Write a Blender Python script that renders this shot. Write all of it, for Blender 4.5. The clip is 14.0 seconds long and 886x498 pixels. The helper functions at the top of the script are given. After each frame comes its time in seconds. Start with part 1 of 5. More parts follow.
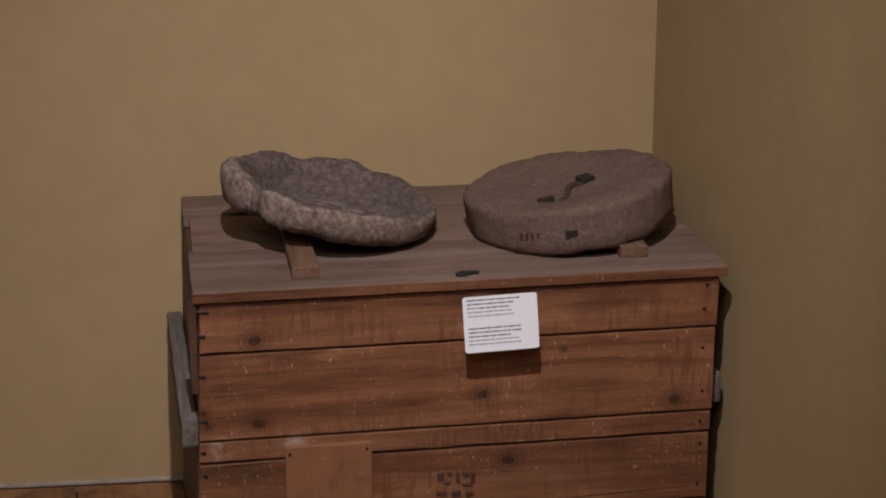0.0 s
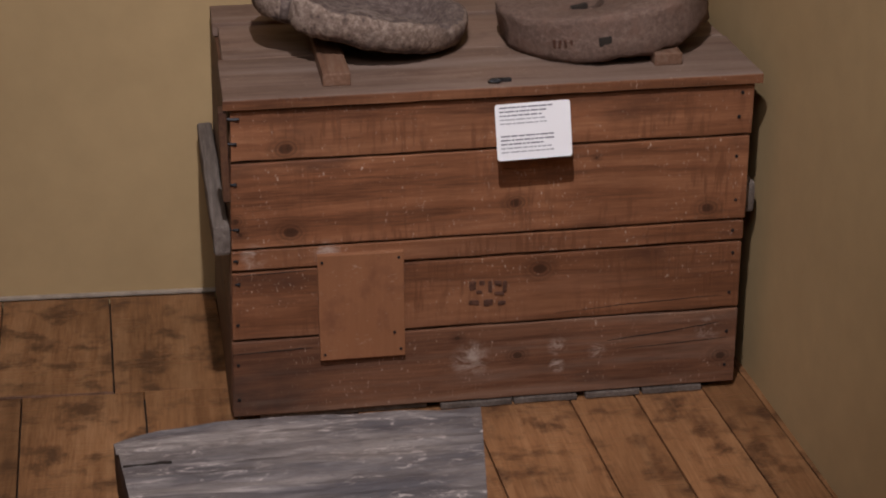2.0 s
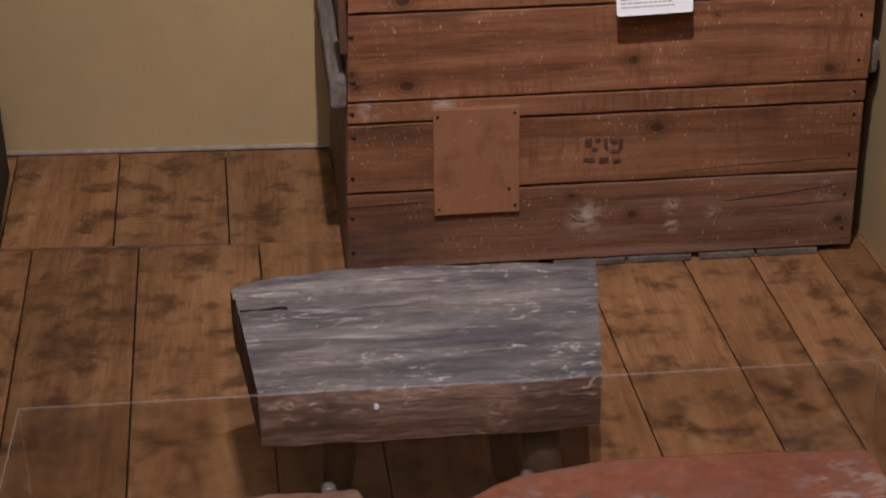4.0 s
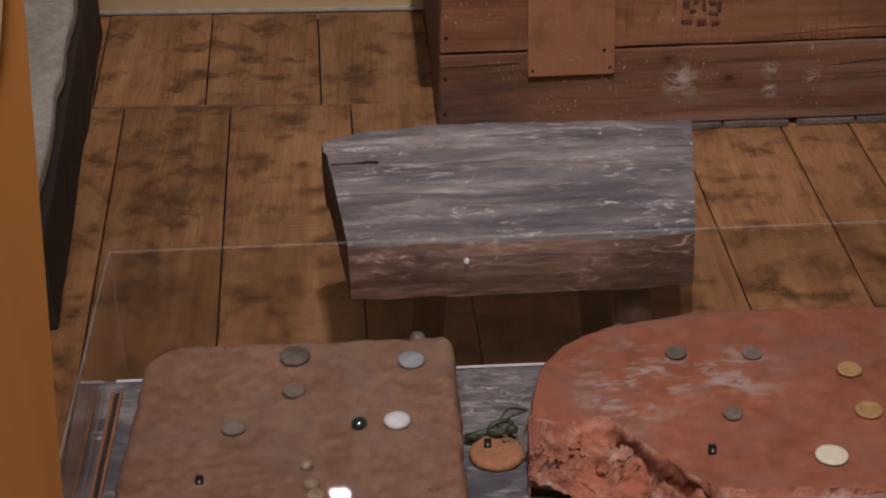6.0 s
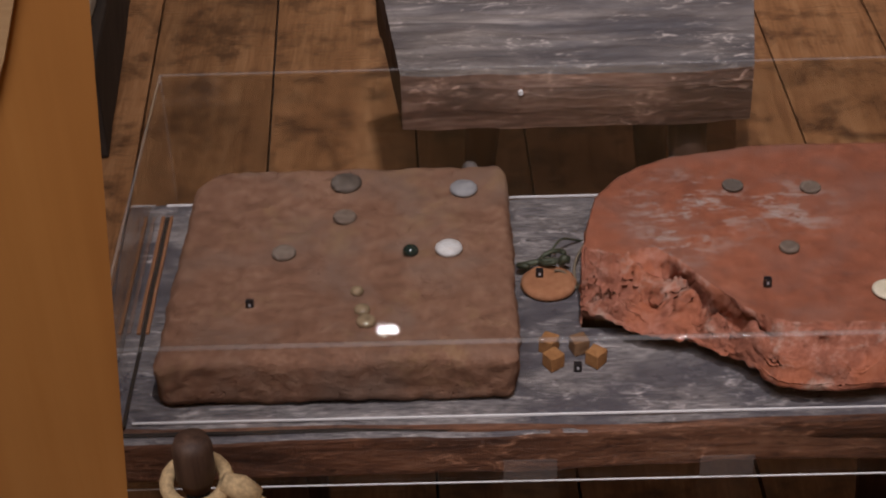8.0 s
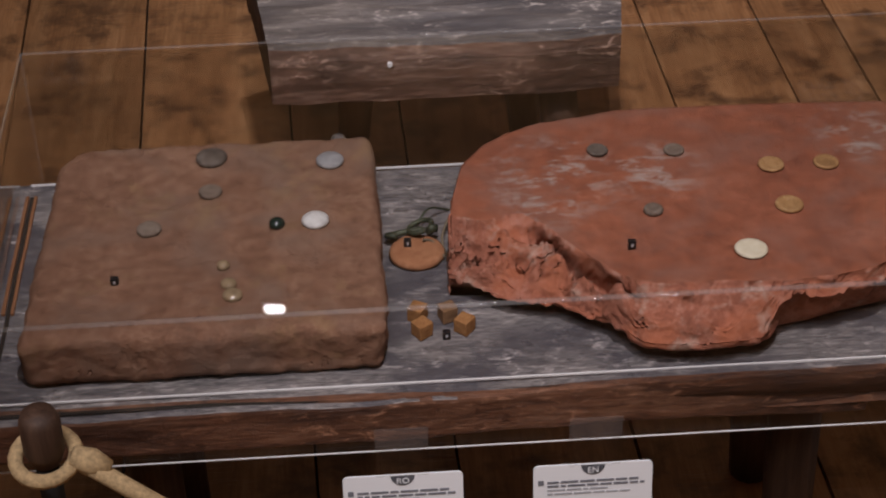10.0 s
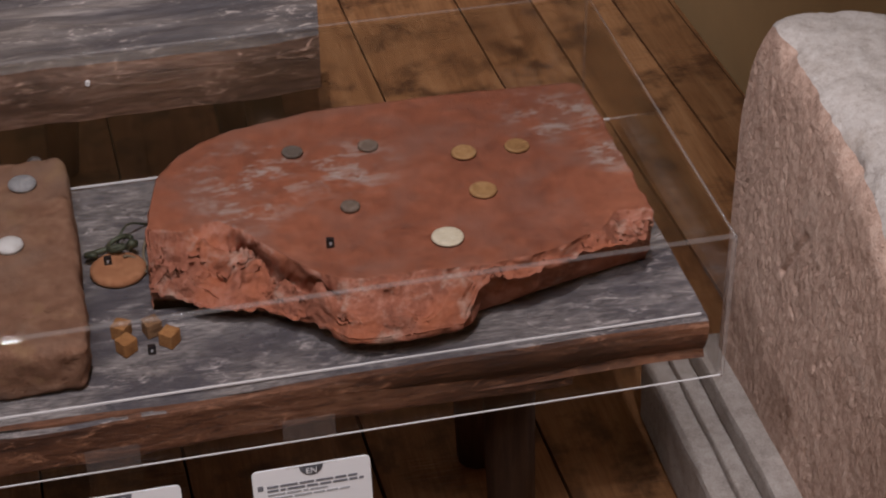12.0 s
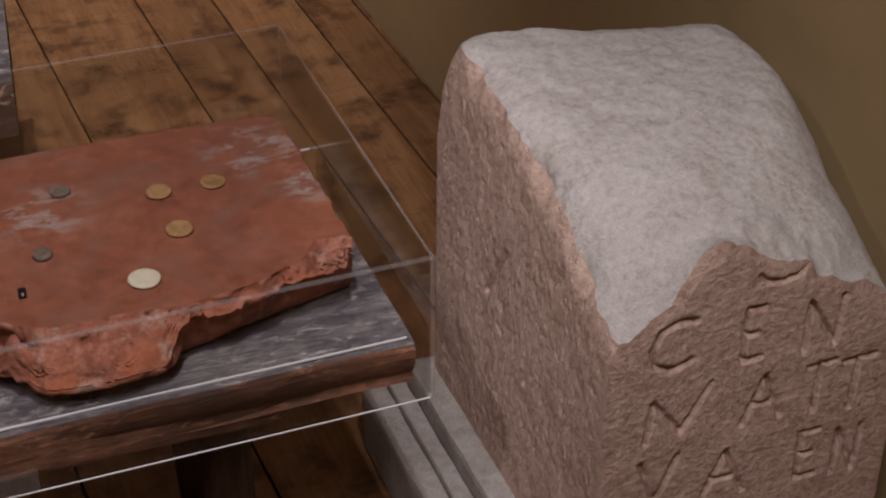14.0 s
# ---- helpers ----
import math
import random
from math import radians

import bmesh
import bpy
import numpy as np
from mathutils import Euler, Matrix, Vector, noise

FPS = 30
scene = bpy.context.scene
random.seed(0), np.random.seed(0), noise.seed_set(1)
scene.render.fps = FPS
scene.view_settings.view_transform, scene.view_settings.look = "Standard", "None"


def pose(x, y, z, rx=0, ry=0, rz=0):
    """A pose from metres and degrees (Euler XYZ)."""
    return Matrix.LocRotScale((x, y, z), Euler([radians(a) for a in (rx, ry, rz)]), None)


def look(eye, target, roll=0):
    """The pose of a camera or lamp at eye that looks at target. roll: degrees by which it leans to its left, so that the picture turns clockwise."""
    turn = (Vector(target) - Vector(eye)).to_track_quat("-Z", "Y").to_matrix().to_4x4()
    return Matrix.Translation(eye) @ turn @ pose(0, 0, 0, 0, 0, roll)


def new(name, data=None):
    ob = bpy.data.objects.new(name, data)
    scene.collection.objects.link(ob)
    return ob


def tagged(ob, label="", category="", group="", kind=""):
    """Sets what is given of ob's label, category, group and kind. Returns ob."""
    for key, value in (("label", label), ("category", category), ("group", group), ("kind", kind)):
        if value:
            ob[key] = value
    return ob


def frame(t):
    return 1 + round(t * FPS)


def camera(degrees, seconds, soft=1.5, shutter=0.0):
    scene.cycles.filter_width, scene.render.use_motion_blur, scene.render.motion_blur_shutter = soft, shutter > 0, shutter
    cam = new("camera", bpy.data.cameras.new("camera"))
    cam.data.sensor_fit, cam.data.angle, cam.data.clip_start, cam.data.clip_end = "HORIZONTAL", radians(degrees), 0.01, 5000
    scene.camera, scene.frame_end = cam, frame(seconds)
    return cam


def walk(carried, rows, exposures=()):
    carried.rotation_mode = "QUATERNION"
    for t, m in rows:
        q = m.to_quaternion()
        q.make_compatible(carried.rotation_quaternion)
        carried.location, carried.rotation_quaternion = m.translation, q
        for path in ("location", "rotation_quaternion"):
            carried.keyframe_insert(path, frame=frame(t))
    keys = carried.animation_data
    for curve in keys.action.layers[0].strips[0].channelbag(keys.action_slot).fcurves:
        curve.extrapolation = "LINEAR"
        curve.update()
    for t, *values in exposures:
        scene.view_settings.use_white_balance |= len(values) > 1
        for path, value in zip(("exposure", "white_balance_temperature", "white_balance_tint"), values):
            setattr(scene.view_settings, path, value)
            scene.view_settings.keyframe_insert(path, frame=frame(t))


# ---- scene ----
cam = camera(27.21, 14.0, soft=2.0)
# seconds, eye x y z, yaw, pitch, roll
ROWS = (
    (0, -0.0344, -3.0108, 1.6503, -9.145, -17.605, -0.070),
    (0.5, -0.0365, -3.0083, 1.6337, -9.244, -18.948, 0.011),
    (1, -0.0380, -3.0084, 1.6212, -9.075, -20.117, -0.216),
    (1.5, -0.0436, -3.0054, 1.6140, -8.742, -21.311, -0.440),
    (2, -0.0436, -3.0033, 1.6069, -8.244, -22.919, -0.419),
    (2.5, -0.0470, -3.0064, 1.5988, -7.302, -23.991, -0.517),
    (3, -0.0568, -3.0088, 1.5928, -6.120, -25.012, -0.593),
    (3.2, -0.0582, -3.0099, 1.5924, -5.706, -25.333, -0.625),
    (5.3, -0.0501, -3.0018, 1.5365, -2.743, -29.366, -1.522),
    (5.5, -0.0526, -3.0025, 1.5343, -2.382, -29.646, -1.552),
    (6, -0.0567, -3.0035, 1.5286, -1.104, -30.422, -1.734),
    (6.5, -0.0601, -3.0045, 1.5194, -0.313, -31.407, -1.737),
    (7, -0.0654, -3.0034, 1.5147, 0.115, -32.880, -1.562),
    (7.5, -0.0637, -2.9966, 1.5068, 0.717, -34.226, -1.709),
    (7.7, -0.0631, -2.9937, 1.5036, 0.904, -34.774, -1.874),
    (9.8, -0.0381, -2.9972, 1.4920, -2.251, -35.918, -1.459),
    (10, -0.0333, -2.9988, 1.4903, -3.083, -35.894, -1.204),
    (10.5, -0.0180, -2.9988, 1.4873, -4.662, -35.887, -1.586),
    (11, -0.0032, -3.0003, 1.4843, -7.336, -35.684, -1.250),
    (11.5, 0.0070, -3.0055, 1.4862, -9.248, -35.696, -1.064),
    (12, 0.0260, -3.0130, 1.4849, -12.227, -35.747, -0.792),
    (12.5, 0.0414, -3.0153, 1.4828, -15.092, -35.635, -0.367),
    (13, 0.0594, -3.0178, 1.4809, -17.807, -35.214, -0.067),
    (13.5, 0.0696, -3.0164, 1.4778, -20.091, -34.817, 0.323),
    (14, 0.0793, -3.0161, 1.4749, -21.647, -34.738, 0.662),
)
walk(cam, [(t, pose(x, y, z, 90 + p, 0, w) @ pose(0, 0, 0, 0, 0, r)) for t, x, y, z, w, p, r in ROWS],
     ((0, -0.36), (1.5, -0.20), (3.0, -0.08), (7.7, -0.05), (10.0, -0.13), (12.5, -0.20), (14, -0.33)))

# ---- light: ceiling spots of a dim museum room ----
world = bpy.data.worlds.new("room_dusk")
scene.world = world
world.use_nodes = True
world.node_tree.nodes["Background"].inputs[0].default_value = (1.0, 0.80, 0.62, 1)
world.node_tree.nodes["Background"].inputs[1].default_value = 0.03
scene.view_settings.exposure = 0.0


def spot(name, eye, target, watts, angle, radius, blend, colour):
    lamp = bpy.data.lights.new(name, "SPOT")
    lamp.energy, lamp.spot_size, lamp.spot_blend, lamp.shadow_soft_size, lamp.color = watts, radians(angle), blend, radius, colour
    ob = new(name, lamp)
    ob.matrix_world = look(eye, target)
    return ob


LED = (1.0, 0.955, 1.01)
spot("ceiling_spot", (0.08, -1.75, 2.95), (0.27, -0.02, 0.72), 335, 54, 0.03, 1.0, LED)
spot("ceiling_spot", (0.12, -2.60, 2.95), (0.04, -1.38, 0.40), 225, 36, 0.03, 1.0, LED)
spot("ceiling_spot", (0.30, -3.15, 2.95), (0.83, -1.70, 0.46), 128, 17, 0.03, 1.0, LED)
spot("ceiling_spot", (-1.25, -2.35, 2.95), (0.75, -1.66, 0.42), 122, 12, 0.05, 1.0, LED)
# unseen wide lamp, added to lift the shadows and front faces
lamp = bpy.data.lights.new("added_fill_light", "AREA")
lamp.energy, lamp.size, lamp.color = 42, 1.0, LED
ob = new("added_fill_light", lamp)
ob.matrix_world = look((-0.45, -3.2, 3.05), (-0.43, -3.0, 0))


# ---- helpers ----
def bm_new():
    return bmesh.new()


def thing(name, at, label, category, group="", kind=""):
    ob = new(name)
    ob.location = at
    ob.empty_display_size = 0.05
    return tagged(ob, label, category, group, kind)


def origin(ob):
    v = Vector((0, 0, 0))
    while ob is not None:
        v = v + ob.location
        ob = ob.parent
    return v


def part(name, bm, material, parent=None, label="", smooth=False, kind=""):
    """Links a bmesh in world coordinates as one mesh object under a thing or a part."""
    if parent is not None:
        bmesh.ops.translate(bm, vec=-origin(parent), verts=bm.verts)
    me = bpy.data.meshes.new(name)
    bmesh.ops.recalc_face_normals(bm, faces=bm.faces)
    bm.to_mesh(me)
    bm.free()
    for m in (material if isinstance(material, (list, tuple)) else [material]):
        me.materials.append(m)
    if smooth:
        me.polygons.foreach_set("use_smooth", [True] * len(me.polygons))
    ob = new(name, me)
    ob.parent = parent
    return tagged(ob, label, kind=kind)


def box(lo, hi, bevel=0.003, cuts=(1, 1, 1), rough=0.0, scale=8.0, bm=None, seed=0.0):
    """A bevelled box; cuts and rough give it an uneven, worn surface."""
    own = bmesh.new()
    lo, hi = Vector(lo), Vector(hi)
    faces = {}
    def vert(i, j, k):
        if (i, j, k) not in faces:
            u = Vector((i / cuts[0], j / cuts[1], k / cuts[2]))
            faces[i, j, k] = own.verts.new(Vector((lo[a] + (hi[a] - lo[a]) * u[a] for a in range(3))))
        return faces[i, j, k]
    n = cuts
    for a, b, c in ((0, 1, 2), (1, 2, 0), (2, 0, 1)):
        for side in (0, n[c]):
            for i in range(n[a]):
                for j in range(n[b]):
                    loop = []
                    for di, dj in ((0, 0), (1, 0), (1, 1), (0, 1)):
                        key = [0, 0, 0]
                        key[a], key[b], key[c] = i + di, j + dj, side
                        loop.append(vert(*key))
                    own.faces.new(loop)
    bmesh.ops.recalc_face_normals(own, faces=own.faces)
    if bevel:
        sharp = [e for e in own.edges if len(e.link_faces) == 2 and e.calc_face_angle() > 0.5]
        bmesh.ops.bevel(own, geom=sharp, offset=bevel, segments=2, affect="EDGES", profile=0.6, clamp_overlap=True)
    if rough:
        shake(own, rough, scale, seed)
    if bm is None:
        return own
    return merge(bm, own)


def merge(bm, other):
    me = bpy.data.meshes.new("tmp")
    other.to_mesh(me)
    other.free()
    bm.from_mesh(me)
    bpy.data.meshes.remove(me)
    return bm


def shake(bm, amount, scale, seed=0.0):
    for v in bm.verts:
        p = v.co * scale + Vector((seed, seed * 1.7, -seed))
        v.co += noise.noise_vector(p) * amount + noise.noise_vector(p * 3.1) * amount * 0.4


def tube(points, radius, sides=10, bm=None, caps=True, taper=None):
    """A round bar along points."""
    bm = bm or bmesh.new()
    pts = [Vector(p) for p in points]
    rings = []
    side = None
    for i, p in enumerate(pts):
        d = (pts[min(i + 1, len(pts) - 1)] - pts[max(i - 1, 0)]).normalized()
        if side is None:
            side = d.orthogonal().normalized()
        side = (side - d * side.dot(d)).normalized()
        up = d.cross(side)
        r = radius * (taper[i] if taper else 1)
        rings.append([bm.verts.new(p + (side * math.cos(2 * math.pi * k / sides) + up * math.sin(2 * math.pi * k / sides)) * r) for k in range(sides)])
    for a, b in zip(rings, rings[1:]):
        for k in range(sides):
            bm.faces.new((a[k], a[(k + 1) % sides], b[(k + 1) % sides], b[k]))
    if caps:
        bm.faces.new(rings[0][::-1])
        bm.faces.new(rings[-1])
    return bm


def lerp_table(x, rows):
    for (a, fa), (b, fb) in zip(rows, rows[1:]):
        if x <= b:
            t = max(0.0, min(1.0, (x - a) / (b - a)))
            return fa + (fb - fa) * t
    return rows[-1][1]


def loft(rings, cap=True):
    bm = bmesh.new()
    made = [[bm.verts.new(p) for p in ring] for ring in rings]
    n = len(made[0])
    for a, b in zip(made, made[1:]):
        for k in range(n):
            bm.faces.new((a[k], a[(k + 1) % n], b[(k + 1) % n], b[k]))
    if cap:
        bm.faces.new(made[0][::-1])
        bm.faces.new(made[-1])
    return bm


# ---- materials ----
class Nodes:
    def __init__(self, name):
        self.m = bpy.data.materials.new(name)
        self.m.use_nodes = True
        self.t = self.m.node_tree
        self.bsdf = self.t.nodes["Principled BSDF"]
        self.coord = self.add("ShaderNodeTexCoord").outputs["Object"]

    def add(self, kind, **values):
        n = self.t.nodes.new(kind)
        for k, v in values.items():
            setattr(n, k, v)
        return n

    def link(self, a, b):
        self.t.links.new(a, b)

    def put(self, socket, v):
        if isinstance(v, bpy.types.NodeSocket):
            self.link(v, socket)
        else:
            socket.default_value = v

    def scaled(self, vec, scale, shift=None):
        n = self.add("ShaderNodeMapping")
        self.link(vec, n.inputs["Vector"])
        n.inputs["Scale"].default_value = scale
        if shift is not None:
            self.put(n.inputs["Location"], shift)
        return n.outputs[0]

    def noise(self, vec, scale, detail=4.0, rough=0.55, distort=0.0):
        n = self.add("ShaderNodeTexNoise")
        self.link(vec, n.inputs["Vector"])
        n.inputs["Scale"].default_value, n.inputs["Detail"].default_value = scale, detail
        n.inputs["Roughness"].default_value, n.inputs["Distortion"].default_value = rough, distort
        return n.outputs[0]

    def cells(self, vec, scale, feature="F1"):
        n = self.add("ShaderNodeTexVoronoi", feature=feature)
        self.link(vec, n.inputs["Vector"])
        n.inputs["Scale"].default_value = scale
        return n.outputs["Distance"]

    def ramp(self, fac, stops):
        n = self.add("ShaderNodeValToRGB")
        self.link(fac, n.inputs[0])
        e = n.color_ramp.elements
        while len(e) < len(stops):
            e.new(0.5)
        for el, (p, c) in zip(e, stops):
            el.position = p
            el.color = (*c, 1) if isinstance(c, tuple) else (c, c, c, 1)
        return n.outputs[0]

    def mix(self, fac, a, b, blend="MIX"):
        n = self.add("ShaderNodeMix", data_type="RGBA", blend_type=blend)
        self.put(n.inputs["Factor"], fac)
        self.put(n.inputs[6], (*a, 1) if isinstance(a, tuple) else a)
        self.put(n.inputs[7], (*b, 1) if isinstance(b, tuple) else b)
        return n.outputs[2]

    def math(self, op, a, b=0.0, clamp=False):
        n = self.add("ShaderNodeMath", operation=op, use_clamp=clamp)
        self.put(n.inputs[0], a)
        self.put(n.inputs[1], b)
        return n.outputs[0]

    def random(self):
        return self.add("ShaderNodeObjectInfo").outputs["Random"]

    def finish(self, colour, rough, height=None, strength=0.3, distance=0.002, spec=0.3):
        self.put(self.bsdf.inputs["Base Color"], (*colour, 1) if isinstance(colour, tuple) else colour)
        self.put(self.bsdf.inputs["Roughness"], rough)
        self.bsdf.inputs["Specular IOR Level"].default_value = spec
        if height is not None:
            b = self.add("ShaderNodeBump")
            b.inputs["Strength"].default_value, b.inputs["Distance"].default_value = strength, distance
            self.link(height, b.inputs["Height"])
            self.link(b.outputs[0], self.bsdf.inputs["Normal"])
        return self.m


def wood(name, dark, mid, light, along, blotch=None, blotch_size=9.0, blotch_at=(0.30, 0.42), blotch_shape=0.75, specks=0.0, rough=0.6, vary=0.25, grey=None, grey_at=(0.5, 0.65), relief=0.4, fine=1.0, spread=0.15, saw=0.0, thin_share=0.5, warp=0.0, scuff=(), knots=()):
    """Sawn wood with its grain along one axis, uneven tone, blotches, chalky scratches and dust."""
    n = Nodes(name)
    rnd = n.random()
    shift = n.add("ShaderNodeCombineXYZ")
    for k in range(3):
        n.link(n.math("MULTIPLY", rnd, 7.3 + 5 * k), shift.inputs[k])
    st = [1.0, 1.0, 1.0]
    st[along] = 0.06 if not warp else 0.11
    vec = n.scaled(n.coord, (1, 1, 1), shift.outputs[0])
    grained = n.scaled(vec, tuple(st))
    wide = n.noise(grained, 22 * fine, 5, 0.6, 0.8 + warp)
    thin = n.noise(n.scaled(vec, tuple(0.12 if warp and k == along else v for k, v in enumerate(st))), 190 * fine, 6, 0.7, 0.3 + warp * 0.4)
    g = n.math("ADD", n.math("MULTIPLY", wide, 1 - thin_share), n.math("MULTIPLY", thin, thin_share))
    colour = n.ramp(g, [(0.5 - spread, dark), (0.5, mid), (0.5 + spread, light)])
    tone = n.noise(vec, 4.5, 4, 0.6)
    colour = n.mix(1.0, colour, n.ramp(tone, [(0.3, 1 - vary), (0.7, 1.0)]), "MULTIPLY")
    colour = n.mix(1.0, colour, n.ramp(rnd, [(0.0, 1 - vary), (1.0, 1.0)]), "MULTIPLY")
    if blotch:
        st2 = [1.0, 1.0, 1.0]
        st2[along] = blotch_shape
        b = n.noise(n.scaled(vec, tuple(st2)), blotch_size, 6, 0.62, 0.2)
        colour = n.mix(n.ramp(b, [(blotch_at[0], 0.88), (blotch_at[1], 0.0)]), colour, blotch)
    if grey:
        b = n.noise(grained, 9.0, 6, 0.7, 0.5)
        colour = n.mix(n.ramp(b, [(grey_at[0], 0.0), (grey_at[1], 0.85)]), colour, grey)
    if warp:
        st5 = [1.0, 1.0, 1.0]
        st5[along] = 0.4
        chip = n.noise(n.scaled(vec, tuple(st5)), 105, 7, 0.75, 0.8)
        where = n.noise(n.scaled(vec, tuple(st5)), 16, 4, 0.6)
        colour = n.mix(n.math("MULTIPLY", n.ramp(chip, [(0.54, 0.0), (0.66, 0.75)]), n.ramp(where, [(0.42, 0.0), (0.56, 1.0)])), colour, tuple(min(1, v * 1.5) for v in light))
        colour = n.mix(n.ramp(chip, [(0.36, 0.8), (0.44, 0.0)]), colour, dark)
        g = n.math("ADD", g, n.math("MULTIPLY", chip, 0.8))
    if specks:
        st3 = [1.0, 1.0, 1.0]
        st3[2 if along != 2 else 0] = 0.4
        s = n.noise(n.scaled(vec, tuple(st3)), 230, 3, 0.6)
        patch = n.noise(vec, 9, 3, 0.6)
        fac = n.math("MULTIPLY", n.ramp(s, [(0.63, 0.0), (0.75, specks)]), n.ramp(patch, [(0.42, 0.0), (0.62, 1.0)]))
        colour = n.mix(fac, colour, (0.60, 0.50, 0.42))
    for zone in scuff:
        d = n.add("ShaderNodeVectorMath", operation="DISTANCE")
        n.link(n.coord, d.inputs[0])
        d.inputs[1].default_value = zone[:3]
        near = n.ramp(n.math("DIVIDE", d.outputs["Value"], zone[3]), [(0.3, 1.0), (1.0, 0.0)])
        flake = n.ramp(n.noise(n.scaled(n.coord, (0.6, 1, 1)), 38, 7, 0.75, 0.8), [(0.46, 0.0), (0.62, 0.6)])
        colour = n.mix(n.math("MULTIPLY", near, flake), colour, (0.50, 0.42, 0.36))
    if knots:
        # dark knots with a ring of darker grain round each
        wave = n.math("MULTIPLY", n.noise(n.coord, 45, 4, 0.6), 0.7)
        nearest = None
        for zone in knots:
            d = n.add("ShaderNodeVectorMath", operation="DISTANCE")
            n.link(n.scaled(n.coord, (0.75, 1, 1), (zone[0] * 0.25, 0, 0)), d.inputs[0])
            d.inputs[1].default_value = zone[:3]
            d = n.math("DIVIDE", d.outputs["Value"], zone[3])
            nearest = d if nearest is None else n.math("MINIMUM", nearest, d)
        ring = n.math("DIVIDE", n.math("ADD", nearest, n.math("SUBTRACT", wave, 0.35)), 3.0)
        colour = n.mix(n.ramp(ring, [(0.0, 0.95), (0.24, 0.85), (0.33, 0.25), (0.42, 0.55), (0.52, 0.12), (0.62, 0.3), (0.85, 0.0)]), colour, tuple(v * 0.3 for v in dark))
    h = g
    if saw:
        st4 = [0.12, 0.12, 0.12]
        st4[along] = 1.0
        k = n.noise(n.scaled(vec, tuple(st4)), 130, 2, 0.5)
        where = n.ramp(n.noise(vec, 6, 2, 0.5), [(0.45, 0.0), (0.6, 1.0)])
        mark = n.math("MULTIPLY", n.ramp(k, [(0.52, 0.0), (0.62, 1.0)]), where)
        colour = n.mix(n.math("MULTIPLY", mark, saw), colour, dark)
        h = n.math("SUBTRACT", g, n.math("MULTIPLY", mark, 0.6))
    dust = n.noise(vec, 40, 4, 0.7)
    r = n.math("ADD", n.math("MULTIPLY", dust, 0.25), rough - 0.12)
    return n.finish(colour, r, h, relief, 0.003, 0.35)


def stone(name, dark, mid, light, size=30.0, pits=0.5, stain=None, stain_at=(0.55, 0.7), stain_size=6.0, relief=0.6, rough=0.9, streak=None, spread=0.12, tint=None, stain_zone=None, coarse=0.35):
    """Rough stone or fired clay: mottled grain at three sizes, pits, stains."""
    n = Nodes(name)
    vec = n.coord if streak is None else n.scaled(n.coord, streak)
    big = n.noise(n.coord, size * 0.3, 5, 0.6, 0.2)
    middle = n.noise(vec, size * 2.2, 5, 0.65)
    fine = n.noise(vec, size * 11, 5, 0.7)
    g = n.math("ADD", n.math("MULTIPLY", big, coarse), n.math("ADD", n.math("MULTIPLY", middle, 0.65 - coarse), n.math("MULTIPLY", fine, 0.35)))
    colour = n.ramp(g, [(0.5 - spread, dark), (0.5, mid), (0.5 + spread, light)])
    if tint:
        colour = n.mix(n.ramp(n.noise(n.coord, size * 0.45, 4, 0.6, 0.4), [(0.48, 0.0), (0.66, 0.7)]), colour, tint)
    if stain:
        s = n.noise(n.scaled(n.coord, (0.6, 1.2, 1)) if stain_zone else n.coord, stain_size, 8, 0.75, 0.3)
        amount = n.ramp(s, [(stain_at[0], 0.0), (stain_at[1], 0.85)])
        if stain_zone:
            # limewash that survives in some areas only
            nearest = None
            for zone in stain_zone:
                d = n.add("ShaderNodeVectorMath", operation="DISTANCE")
                n.link(n.coord, d.inputs[0])
                d.inputs[1].default_value = zone[:3]
                d = n.math("DIVIDE", d.outputs["Value"], zone[3])
                nearest = d if nearest is None else n.math("MINIMUM", nearest, d)
            amount = n.math("MULTIPLY", amount, n.ramp(nearest, [(0.35, 1.0), (1.0, 0.06)]))
        colour = n.mix(amount, colour, stain)
    hole = n.cells(vec, size * 5)
    where = n.noise(n.coord, size * 0.8, 3, 0.6)
    pit = n.math("MAXIMUM", n.ramp(hole, [(0.08, 0.0), (0.28, 1.0)]), n.ramp(where, [(0.50, 1.0), (0.62, 0.0)]))
    h = n.math("ADD", n.math("ADD", n.math("MULTIPLY", middle, 0.8), n.math("MULTIPLY", fine, 0.4)), n.math("MULTIPLY", pit, pits * 0.5))
    colour = n.mix(n.math("MULTIPLY", n.math("SUBTRACT", 1.0, pit), 0.6 * pits), colour, dark)
    return n.finish(colour, rough, h, relief, 0.004, 0.2)


def plain(name, colour, rough=0.5, metal=0.0, size=40.0, vary=0.2, spec=0.4, relief=0.15):
    n = Nodes(name)
    f = n.noise(n.coord, size, 4, 0.6)
    c = n.ramp(f, [(0.3, tuple(v * (1 - vary) for v in colour)), (0.7, tuple(min(1, v * (1 + vary)) for v in colour))])
    n.bsdf.inputs["Metallic"].default_value = metal
    return n.finish(c, rough, f, relief, 0.001, spec)


